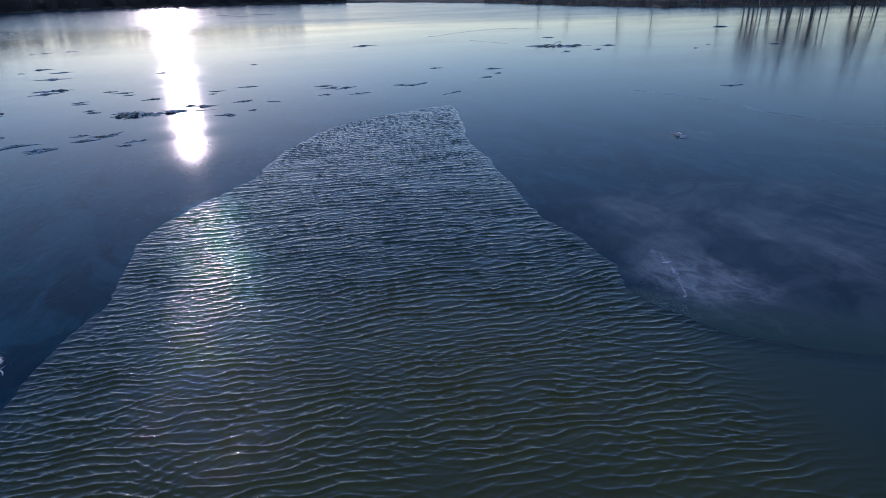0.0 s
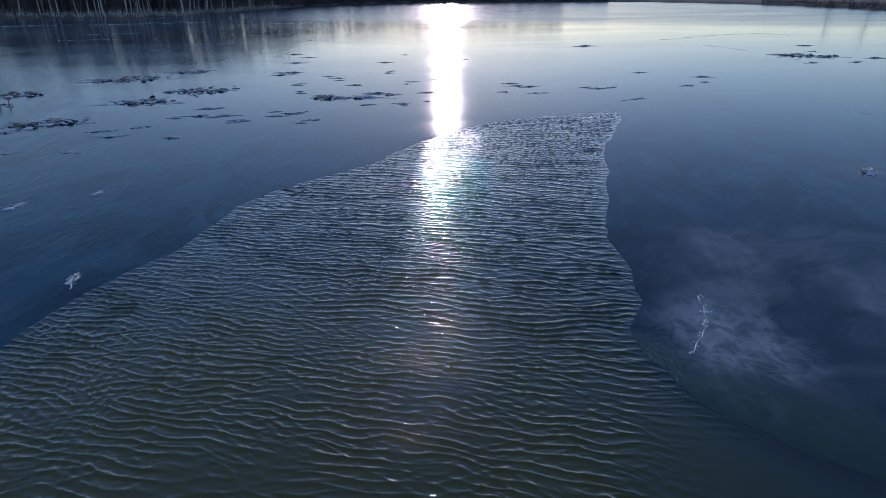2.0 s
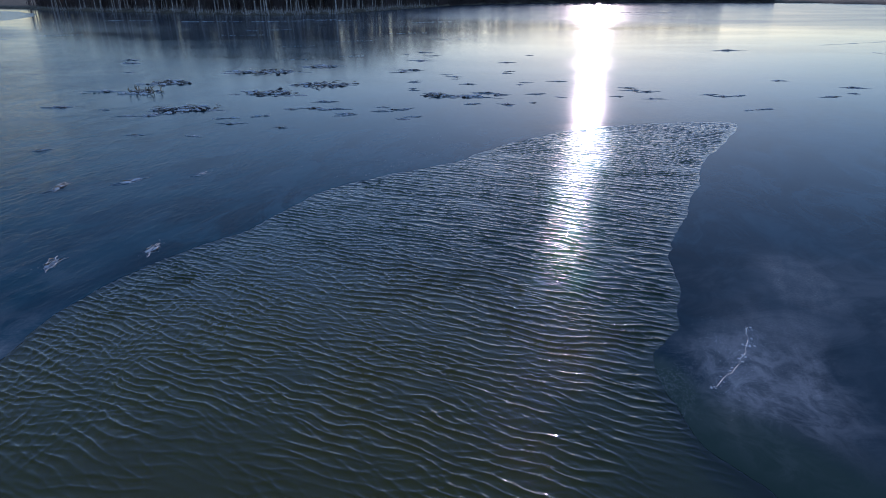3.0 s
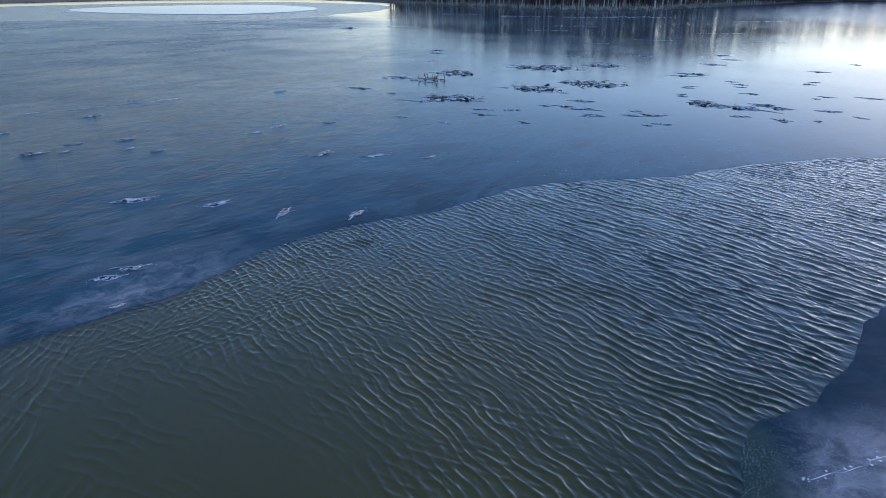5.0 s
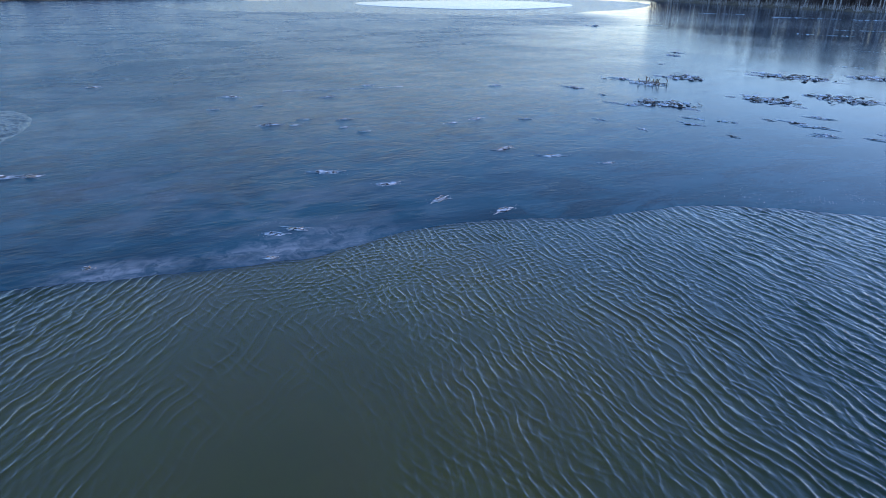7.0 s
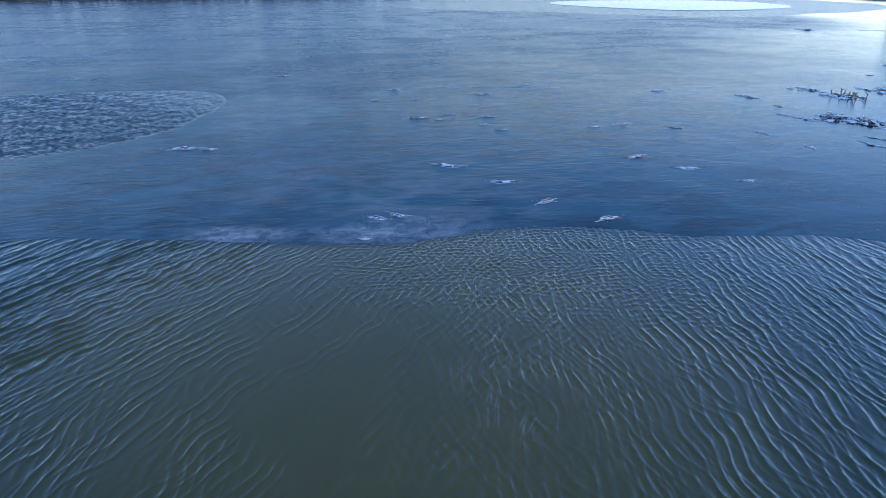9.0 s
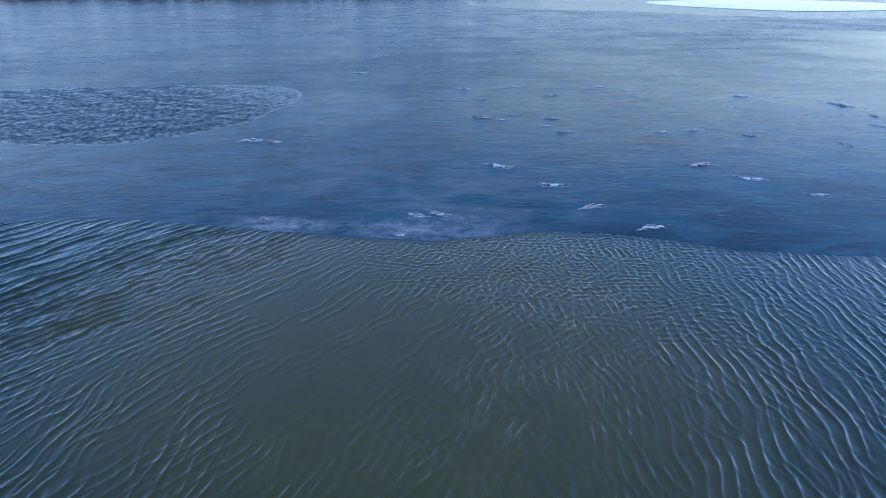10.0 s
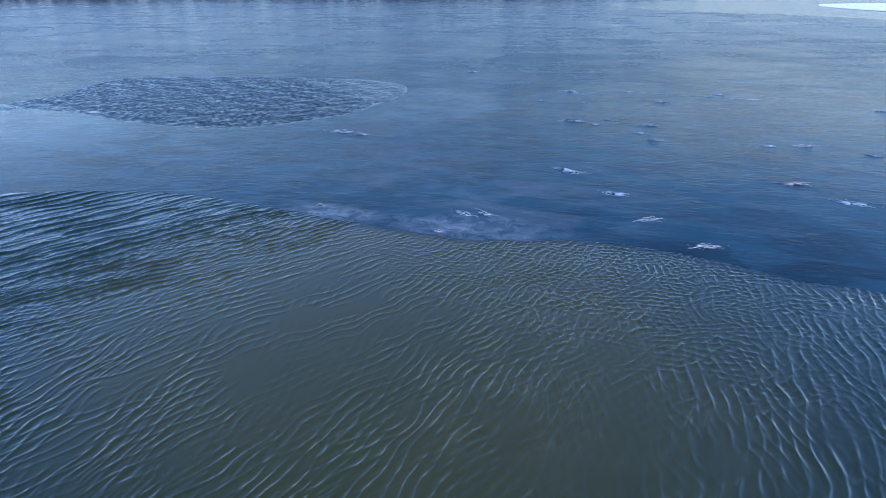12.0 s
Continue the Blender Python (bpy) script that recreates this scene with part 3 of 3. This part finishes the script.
def frost_clump(x, y, size):
    """A small heap of plant bits grown over with white hoar frost."""
    thing = new("frosted_plant_clump")
    thing.location = (x, y, 0)
    turn = rnd.uniform(-0.4, 0.4) + 1.9
    child("frost_rim", rnd.choice(RIMS), thing, lay(0.1 * size, 0, 0.002, size * 1.3, size * 0.6, 0.3, turn))
    tagged(child("frost_scatter", rnd.choice(SCATTERS), thing, lay(0, 0, 0.001, size * 1.6, size * 1.1, 1.0, turn), "loose frost crystals strewn around"), kind="stuff")
    for i in range(2):
        child("frost_wing", rnd.choice(WINGS), thing, lay(rnd.uniform(-0.2, 0.2) * size, rnd.uniform(-0.2, 0.2) * size, 0.001, size * rnd.uniform(1.3, 2.4), 0.5 + size * rnd.uniform(0.8, 1.4), 1.2, turn + rnd.gauss(0, 0.14)), "thin welt of frosted ice")
    # flat dark clods put the shade under the heap into colour
    for i in range(3):
        a = (i - 1) * 0.3 * size
        child("clod", MUD_CLODS[i], thing, lay(a * math.cos(turn), a * math.sin(turn), 0.0, size * 0.55, size * 0.42, size * 0.12, turn + i), "flat dark base standing in for shade under the clump")
    # frost and mud mixed; the dark ones also stand in for shaded sides
    for i in range(rnd.randint(4, 7)):
        a, q = rnd.uniform(-0.45, 0.45) * size, rnd.uniform(-0.15, 0.15) * size
        s = size * rnd.uniform(0.18, 0.42)
        child("clod", rnd.choice(HOAR_CLODS if rnd.random() < 0.5 else MUD_CLODS), thing, lay(a * math.cos(turn) - q * math.sin(turn), a * math.sin(turn) + q * math.cos(turn), 0.0, s * 1.2, s * rnd.uniform(0.45, 0.8), s * rnd.uniform(0.5, 0.95), turn + rnd.gauss(0, 0.4)))
    for i in range(rnd.randint(0, 2)):
        child("stalk", rnd.choice(STALKS), thing, lay(rnd.uniform(-0.3, 0.3) * size, rnd.uniform(-0.2, 0.2) * size, 0.03, size * rnd.uniform(0.6, 1.1), 0.8, 0.8, turn + rnd.uniform(-0.35, 0.35), 0, rnd.uniform(-0.08, 0.08)), "frosted plant stalk")
    return tagged(thing, "small clump of plants white with hoar frost on ice", "debris", "frosted clumps on the ice")


def plant_mat(x, y, size, turn, stubs=0):
    """A wide mat of matted stalks and mud in the ice."""
    thing = new("dead_plant_mat")
    size *= 1.2
    thing.location = (x, y, 0)
    # hoar clods and rims below are frost and also painted-in sunlit tops
    for i in range(int(14 + size * 8)):
        a = rnd.triangular(-0.5, 0.5, 0) * size
        q = rnd.gauss(0, 0.17) * size * (1 - abs(a) / size)
        s = rnd.uniform(0.18, 0.5)
        child("clod", rnd.choice(MUD_CLODS if rnd.random() < 0.56 else HOAR_CLODS), thing, lay(a * math.cos(turn) - q * math.sin(turn), a * math.sin(turn) + q * math.cos(turn), 0.0, s * 1.1, s * rnd.uniform(0.35, 0.7), s * rnd.uniform(0.4, 0.85), turn + rnd.gauss(0, 0.5)))
    for i in range(int(5 + size * 4)):
        a = rnd.triangular(-0.5, 0.5, 0) * size
        q = rnd.gauss(0, 0.17) * size * (1 - abs(a) / size)
        child("stalk", rnd.choice(STALKS), thing, lay(a * math.cos(turn) - q * math.sin(turn), a * math.sin(turn) + q * math.cos(turn), rnd.uniform(0.02, 0.12), rnd.uniform(0.2, 0.6), 1.0, 1.0, turn + rnd.gauss(0, 0.6), 0, rnd.gauss(0, 0.1)))
    for i in range(int(3 + size)):
        a, q = rnd.uniform(-0.55, 0.55) * size, rnd.gauss(0, 0.12) * size
        child("frost_rim", rnd.choice(RIMS), thing, lay(a * math.cos(turn) - q * math.sin(turn), a * math.sin(turn) + q * math.cos(turn), 0.002, rnd.uniform(0.5, 1.5), rnd.uniform(0.3, 0.6), 0.9, turn + rnd.gauss(0, 0.2)))
    for i in range(stubs):
        a, q = rnd.uniform(-0.35, 0.4) * size, rnd.gauss(0, 0.08) * size
        child("stub", rnd.choice(STALKS), thing, lay(a * math.cos(turn) - q * math.sin(turn), a * math.sin(turn) + q * math.cos(turn), 0.16, rnd.uniform(0.3, 0.55), 1.7, 1.7, rnd.uniform(0, 6.28), 0, math.pi / 2 + rnd.gauss(0, 0.15)), "upright broken stem")
    return tagged(thing, "mat of dead stalks with upright broken stems in ice" if stubs else "wide tangled mat of dead stalks frozen in ice", "plant mat", "plant mats on the ice")


def ice_ridge(x, y, size, turn):
    """A thin line of small tilted slabs pushed up along a crack."""
    thing = new("ice_ridge")
    thing.location = (x, y, 0)
    for i in range(int(5 + size * 3)):
        a = rnd.uniform(-0.5, 0.5) * size
        q = 0.05 * size * math.sin(a * 4 / size) + rnd.gauss(0, 0.025)
        s = rnd.uniform(0.12, 0.34) * max(1.0, size / 4)
        child("plate", rnd.choice(PLATES), thing, lay(a * math.cos(turn) - q * math.sin(turn), a * math.sin(turn) + q * math.cos(turn), 0.01, s, s * 0.7, s * 0.5 + 0.2, turn + rnd.gauss(0, 0.3), rnd.gauss(0, 0.22), rnd.gauss(0, 0.12)))
    for i in range(int(2 + size)):
        a = rnd.uniform(-0.5, 0.5) * size
        s = rnd.uniform(0.1, 0.25)
        child("clod", rnd.choice(MUD_CLODS), thing, lay(a * math.cos(turn), a * math.sin(turn), 0.0, s, s * 0.6, s * 0.35, rnd.uniform(0, 6.28)))
    return tagged(thing, "thin ridge of broken tilted ice slabs on lake", "ice ridge", "ice ridges")


# north: dark lumps round the sun's path
for x, y, s in ((-30.8, 39.2, 0.56), (-30.1, 39.7, 0.84), (-37.0, 49.6, 0.69), (-34.7, 45.4, 1.17), (-25.2, 35.0, 0.4), (-40.3, 51.7, 0.98), (-40.1, 49.0, 0.3), (-26.0, 39.1, 0.35), (-24.6, 38.6, 0.51),
                (-23.7, 37.7, 0.33), (-20.4, 31.6, 0.49), (-19.7, 31.4, 0.49), (-19.0, 31.3, 0.41), (-18.4, 31.6, 0.62), (-17.9, 33.7, 1.0), (-16.8, 33.7, 0.78), (-22.8, 32.2, 0.26), (-19.1, 26.1, 0.37),
                (-18.1, 26.0, 0.42), (-17.7, 26.4, 0.6), (-15.9, 25.2, 0.39), (-20.9, 23.6, 0.42), (-20.6, 24.1, 0.66), (-19.3, 23.5, 0.4), (-19.0, 23.6, 0.4), (-15.2, 35.4, 0.51), (-13.3, 35.3, 0.28),
                (-14.3, 31.2, 0.71), (-13.5, 32.6, 0.27), (-17.3, 41.2, 0.5), (-18.6, 39.3, 0.41)):
    mud_clump(x, y, s)
for x, y, s in ((-22.2, 54.6, 0.27), (-23.4, 43.9, 0.42), (-29.6, 55.9, 0.47), (-12.0, 41.4, 0.48), (-11.3, 40.6, 0.55), (-10.4, 40.6, 0.63), (-8.9, 38.2, 0.59), (-10.9, 37.8, 0.37), (-16.4, 73.0, 1.25),
                (-6.9, 41.8, 0.55), (-6.1, 41.8, 0.55), (-5.4, 42.6, 0.48), (-0.9, 50.6, 0.85), (-1.2, 45.6, 0.51), (-0.4, 47.8, 0.36), (5.4, 83.1, 1.08), (6.3, 75.9, 0.57), (6.2, 64.2, 0.72), (9.5, 66.3, 0.75),
                (11.3, 70.7, 1.07), (-5.6, 51.2, 0.58), (14.5, 41.1, 0.65), (32.1, 100.9, 1.58), (19.1, 66.6, 0.52), (21.5, 70.3, 0.34), (28.3, 70.9, 0.85)):
    mud_clump(x, y, s)
# north-west: lumps between the plant mats
for x, y, s in ((-22.5, 22.4, 0.32), (-21.8, 23.4, 0.78), (-18.9, 23.2, 0.55), (-23.2, 25.2, 0.69), (-21.4, 18.2, 0.59), (-18.7, 19.2, 0.39), (-57.1, 28.4, 0.89), (-37.5, 18.5, 1.08), (-27.4, 15.8, 0.54),
                (-26.7, 16.6, 0.73), (-30.3, 15.6, 0.29), (-29.7, 38.1, 0.94), (-24.8, 34.4, 0.41), (-22.2, 31.7, 0.3), (-18.3, 25.2, 0.5), (-15.8, 24.4, 0.47), (-21.3, 36.2, 0.57), (-27.6, 49.1, 0.64),
                (-22.9, 42.7, 0.46), (-18.4, 38.2, 0.33), (-16.0, 30.1, 0.46), (-33.3, 14.3, 0.88), (-54.3, 27.1, 1.24), (-22.4, 13.9, 0.36), (-20.2, 15.6, 0.4), (-46.9, 23.9, 0.44), (-104.6, 28.1, 2.15)):
    mud_clump(x, y, s)
# west and south-west: small heaps white with frost
for x, y, s in ((-22.5, 10.2, 0.3), (-22.6, 7.7, 0.48), (-21.4, 6.5, 0.34), (-20.6, -2.5, 0.7), (-20.6, -1.2, 0.26), (-22.1, -1.1, 0.36), (-22.1, 0.9, 0.41), (-20.2, 1.3, 0.25), (-19.3, 2.4, 0.32),
                (-28.8, -7.6, 0.83), (-24.6, -6.9, 0.34), (-25.8, -4.8, 0.31), (-16.2, 8.8, 0.56), (-12.5, 2.2, 0.71), (-11.1, 4.6, 0.54), (-9.5, 6.5, 0.45), (-8.6, 8.5, 0.45), (-6.4, 2.1, 0.41), (-6.8, 2.6, 0.41),
                (-4.8, 2.5, 0.2), (-11.3, -9.3, 0.7), (-11.5, -8.2, 0.37), (-32.4, -18.5, 0.66), (-4.0, -1.7, 0.17), (-33.9, 0.2, 0.41), (-29.1, -1.5, 0.52), (-34.0, 9.0, 0.48), (-15.1, 10.7, 0.58),
                (-14.1, 12.7, 0.39), (-5.5, -23.3, 0.65), (7.6, 26.7, 0.68)):
    frost_clump(x, y, s)

for x, y, s, a, k in ((-27.2, 18.6, 3.1, 0.65, 0), (-35.2, 19.9, 2.3, 0.65, 9), (-38.3, 23.0, 3.2, 0.75, 0), (-38.6, 31.3, 5.2, 0.7, 0), (-38.0, 36.5, 2.6, 0.75, 0), (-28.5, 25.0, 3.3, 0.7, 0), (-28.8, 29.6, 3.9, 0.7, 0),
                      (5.6, 70.6, 5.1, 0.0, 0), (-19.4, 31.1, 1.6, 0.3, 0)):
    plant_mat(x, y, s, a, k)
for x, y, s, a in ((-22.9, 18.7, 1.4, 0.75), (-22.1, 20.1, 1.4, 0.9), (-45.0, 38.6, 2.6, 0.7), (-37.5, 17.4, 1.3, 0.6), (-106.2, 37.9, 6.7, 0.9), (-43.2, 44.2, 2.4, 0.7), (-3.1, 38.4, 1.6, 0.9), (-132, 78, 14, 0.61),
                   (-120, 88, 12, 0.75), (-112, 98, 10, 0.9), (-88, 104, 9, 0.8), (-65, 74, 6, 0.8), (-51, 68, 5, 0.75), (-59, 58, 5, 0.7), (-82, 56, 7, 0.65), (-58, 48.5, 4, 0.7), (-91, 66, 8, 0.75), (-76, 183, 16, 0.15),
                   (-120, 99, 8, 0.85), (-156, 69, 12, 0.6), (-72, 171, 12, 0.3)):
    ice_ridge(x, y, s, a)

mud_clump(-17.6, 32.2, 1.5)


def crack(pts, width, lumps):
    """A healed crack: a low welt along an uneven line, with crystals on it."""
    line = [Vector((*a, 0)).lerp(Vector((*b, 0)), k / 6) for a, b in zip(pts, pts[1:]) for k in range(6)] + [Vector((*pts[-1], 0))]
    far = (line[-1] - line[0]).length
    line = [p + Vector((noise.noise(p * 1.3 / width * 0.05), noise.noise(p * 1.3 / width * 0.05 + Vector((9, 0, 0))), 0)) * far * 0.02 for p in line]
    v, f = [], []
    tube(v, f, line, [width * (0.6 + 0.4 * math.sin(i * 1.7)) for i in range(len(line))], 5)
    thing = new("ice_crack")
    child("welt", mesh("welt", [(p.x, p.y, p.z * 0.5) for p in v], f, PLATE), thing)
    for i in range(lumps):
        k = rnd.randrange(len(line) - 1)
        p = line[k].lerp(line[k + 1], rnd.random()) + Vector((rnd.gauss(0, 0.05), rnd.gauss(0, 0.05), 0))
        s = rnd.uniform(0.015, 0.055)
        child("crystal", rnd.choice(HOAR_CLODS), thing, lay(p.x, p.y, 0, s, s, s * 0.6, rnd.uniform(0, 6.28)), "white frost crystal")
    return tagged(thing, "thin healed crack across the lake ice", "crack", "cracks in the ice")


crack(((-10.4, 86.0), (-7.4, 92.6), (-3.4, 100.2), (0.2, 103.5), (3.9, 101.0)), 0.05, 0)
crack(((7.7, 39.8), (10.6, 36.8), (12.4, 34.6), (12.9, 32.4), (14.3, 30.8), (15.5, 29.3), (17.0, 29.1)), 0.02, 0)
crack(((-31.3, -5.0), (-31.9, -1.8), (-33.5, 2.7)), 0.03, 0)
crack(((-4.5, 79.8), (0.4, 74.2)), 0.035, 0)
crack(((3.75, 14.2), (4.0, 13.4), (4.05, 12.6), (3.95, 11.8)), 0.012, 34)
crack(((-3.6, 37.6), (-2.5, 39.2)), 0.03, 0)


def specks(name, spots, size, mat, label):
    """Loose frost shards strewn on the ice, as one object."""
    v, f = [], []
    for x, y in spots:
        s, a = size * rnd.uniform(0.4, 1.3), rnd.uniform(0, 6.28)
        b = len(v)
        for k in range(3):
            w = a + k * 2.1
            v.append((x + s * math.cos(w), y + s * math.sin(w) * 0.7, 0.0))
        v.append((x + rnd.uniform(-0.5, 0.5) * s, y + rnd.uniform(-0.5, 0.5) * s, s * rnd.uniform(0.4, 1.1)))
        f += [(b, b + 1, b + 3), (b + 1, b + 2, b + 3), (b + 2, b, b + 3)]
    return tagged(new(name, mesh(name, v, f, mat, False)), label, "frost", kind="stuff")


main_line = [tuple(p) for p in MAIN]
spots = []
while len(spots) < 3600:
    t_ = rnd.random()
    x, y = 3.5 + 0.45 * t_ + rnd.gauss(0, 0.34), 10.8 + 3.4 * t_
    x += 0.14 * math.sin(y * 2.2)
    if rnd.random() < 0.45 + 1.2 * noise.noise((x * 2.4 + y, y * 1.1, 2.0)) and not inside(np.array([x]), np.array([y]), main_line)[0]:
        spots.append((x, y))
specks("frost_shards", spots, 0.0055, HOAR, "sparkling crust of frost shards strewn over thin ice")
spots = []
while len(spots) < 260:
    t_ = rnd.random()
    x, y = -9.5 - 1.6 * abs(rnd.gauss(0, 0.6)), 15.5 + 8 * t_
    if noise.noise((x * 0.8, y * 0.8, 4.0)) > 0.0:
        spots.append((x, y))
specks("frost_flecks", spots, 0.016, HOAR, "small white frost flecks beside the water edge")

# ---- trees and brush on the banks ----
def bare_tree(seed, height, pale):
    """A leafless tree: tapered trunk, limbs, branches and twigs."""
    r = random.Random(seed)
    tv, tf, cv, cf = [], [], [], []
    p, d, pts = Vector((0, 0, -0.4)), Vector((r.uniform(-0.06, 0.06), r.uniform(-0.06, 0.06), 1)), []
    for i in range(10):
        pts.append(p.copy())
        p += d.normalized() * height * 0.1
        d += Vector((r.uniform(-0.10, 0.10), r.uniform(-0.10, 0.10), 0))
    rad = [height * 0.014 * (1 - 0.085 * i) for i in range(10)]
    tube(tv, tf, pts, rad, 7)

    def branch(start, way, length, radius, depth):
        line, q, w = [], start.copy(), way.normalized()
        steps = 4 if depth == 0 else 3 if depth == 1 else 2
        for i in range(steps + 1):
            line.append(q.copy())
            q += w * length / steps
            w = (w + Vector((r.uniform(-0.25, 0.25), r.uniform(-0.25, 0.25), r.uniform(-0.05, 0.30)))).normalized()
        tube(cv, cf, line, [radius * (1 - 0.8 * i / steps) for i in range(steps + 1)], 4 if depth == 0 else 3)
        if depth < 2:
            for _ in range(5 if depth == 0 else 3):
                k = r.uniform(0.25, 1.0) * steps
                i = min(int(k), steps - 1)
                at = line[i].lerp(line[i + 1], k - i)
                side = Vector((r.uniform(-1, 1), r.uniform(-1, 1), r.uniform(-0.1, 0.9)))
                branch(at, w * 0.7 + side, length * r.uniform(0.35, 0.6), max(radius * 0.5, 0.04), depth + 1)

    for _ in range(12):
        k = r.uniform(2.6, 8.9)
        at = pts[int(k)].lerp(pts[int(k) + 1] if int(k) < 9 else pts[9], k - int(k))
        a = r.uniform(0, 6.28)
        branch(at, Vector((math.cos(a), math.sin(a), r.uniform(0.4, 1.3))), height * r.uniform(0.16, 0.34) * (1.15 - k * 0.05), height * 0.0055, 0)
    thing = new("bare_tree")
    child("trunk", mesh("trunk", tv, tf, BARK_PALE if pale else BARK), thing)
    child("crown", mesh("crown", cv, cf, TWIG), thing, None, "leafless crown of fine twigs")
    return tagged(thing, "tall leafless tree with pale trunk on the bank" if pale else "leafless grey-brown tree standing on the bank", "tree", "trees on the bank")


KINDS = [bare_tree(i, h, pale) for i, (h, pale) in enumerate(((17, True), (15, True), (19, False), (16, False), (13, True)))]
spare = list(KINDS)


def plant(deg, back, kinds, scale):
    p = polar(deg, shore_r(deg) + back)
    m = Matrix.Translation((p.x, p.y, 0.3 + min(back, 20) * 0.045)) @ pose(0, 0, 0, rnd.uniform(-3, 3), rnd.uniform(-3, 3), rnd.uniform(0, 360)) @ Matrix.Scale(scale, 4)
    src = KINDS[rnd.choice(kinds)]
    if src in spare:
        spare.remove(src)
        src.matrix_basis = m
    else:
        copy_thing(src, m).scale = (scale, scale, scale)


for d0, d1, count, depth, kinds, lo, hi in ((130, 163, 150, 11, (0, 1, 4, 0, 1, 2, 3), 0.70, 1.10), (109, 131, 55, 25, (2, 3, 0), 0.7, 1.0), (55, 71, 44, 18, (2, 3, 0), 0.65, 1.05), (72, 88, 5, 30, (2, 3), 0.5, 0.8),
                                            (203, 209, 8, 25, (2, 3), 0.8, 1.3), (209, 262, 100, 25, (0, 2, 3, 1), 1.5, 2.0)):
    for _ in range(count):
        plant(rnd.uniform(d0, d1), 2.5 + depth * rnd.random() ** 1.3, kinds, rnd.uniform(lo, hi))


def woods(d0, d1, count, near, depth, low, high):
    """The crowded back rows of the wood, as one object."""
    v, f = [], []
    for _ in range(count):
        deg = rnd.uniform(d0, d1)
        back, h = near + depth * rnd.random(), rnd.uniform(low, high)
        p = polar(deg, shore_r(deg) + back) + Vector((0, 0, 0.9))
        top = p + Vector((rnd.gauss(0, 0.05), rnd.gauss(0, 0.05), 1)) * h
        tube(v, f, [p, p.lerp(top, 0.5), top], (h * 0.014, h * 0.010, 0.03), 4)
        for _ in range(9):
            a, k = rnd.uniform(0, 6.28), rnd.uniform(0.25, 0.9)
            q = p.lerp(top, k)
            e = q + Vector((math.cos(a), math.sin(a), rnd.uniform(0.4, 1.4))) * h * rnd.uniform(0.12, 0.22)
            tube(v, f, [q, e], (h * 0.006, 0.04), 3)
            for _ in range(4):
                g = q.lerp(e, rnd.uniform(0.3, 1.0))
                w = g + Vector((rnd.uniform(-1, 1), rnd.uniform(-1, 1), rnd.uniform(0, 1.2))) * h * 0.09
                tube(v, f, [g, w], (0.07, 0.03), 3)
    return tagged(new("woods", mesh("woods", v, f, TWIG)), "crowded leafless wood behind the front trees", "woods", kind="stuff")


woods(131, 164, 560, 12, 34, 12, 20)
woods(108, 131, 520, 6, 34, 11, 17)
woods(202, 208, 30, 12, 45, 12, 20)
woods(207, 215, 50, 12, 45, 18, 28)
woods(214, 263, 400, 12, 45, 25, 34)


def thicket(name, d0, d1, count, depth, low, high, mat, label, category, near=0.3):
    """Dense thin stems along a stretch of the bank."""
    v, f = [], []
    for _ in range(count):
        deg = rnd.uniform(d0, d1)
        back = near + depth * rnd.random() ** 1.5
        p = polar(deg, shore_r(deg) + back) + Vector((0, 0, min(back * 0.2, 1.0) - 0.1))
        h, w = rnd.uniform(low, high), rnd.uniform(0.018, 0.05) * high ** 0.5
        lean = Vector((rnd.gauss(0, 0.16), rnd.gauss(0, 0.16), 1)) * h
        b = len(v)
        for k in range(3):
            a = k * 2.094 + deg
            v.append(p + Vector((w * math.cos(a), w * math.sin(a), 0)))
        v.append(p + lean)
        f += [(b, b + 1, b + 3), (b + 1, b + 2, b + 3), (b + 2, b, b + 3)]
    return tagged(new(name, mesh(name, v, f, mat, False)), label, category, kind="stuff")


thicket("brush", 131, 163, 13000, 24, 1.5, 7.0, BRUSH, "dense dark leafless brush under the trees", "brush", 11.0)
thicket("reeds", 131, 163, 1500, 3.5, 0.8, 2.6, BARK_PALE, "pale dead reeds along the waterline", "reeds")
thicket("brush", 104, 132, 9000, 26, 2.5, 9.0, BRUSH, "dark leafless brush along the far shore", "brush", 1.0)
thicket("brush", 50, 92, 7000, 16, 0.5, 2.2, BRUSH, "low dark brush on the bank", "brush", 0.5)
thicket("grass", 60, 90, 2600, 3.0, 0.3, 0.9, GRASS, "tufts of dry golden grass on the bank edge", "grass")
thicket("brush", 199, 264, 14000, 40, 2.5, 9.0, BRUSH, "dark brush under the far trees", "brush", 1.0)
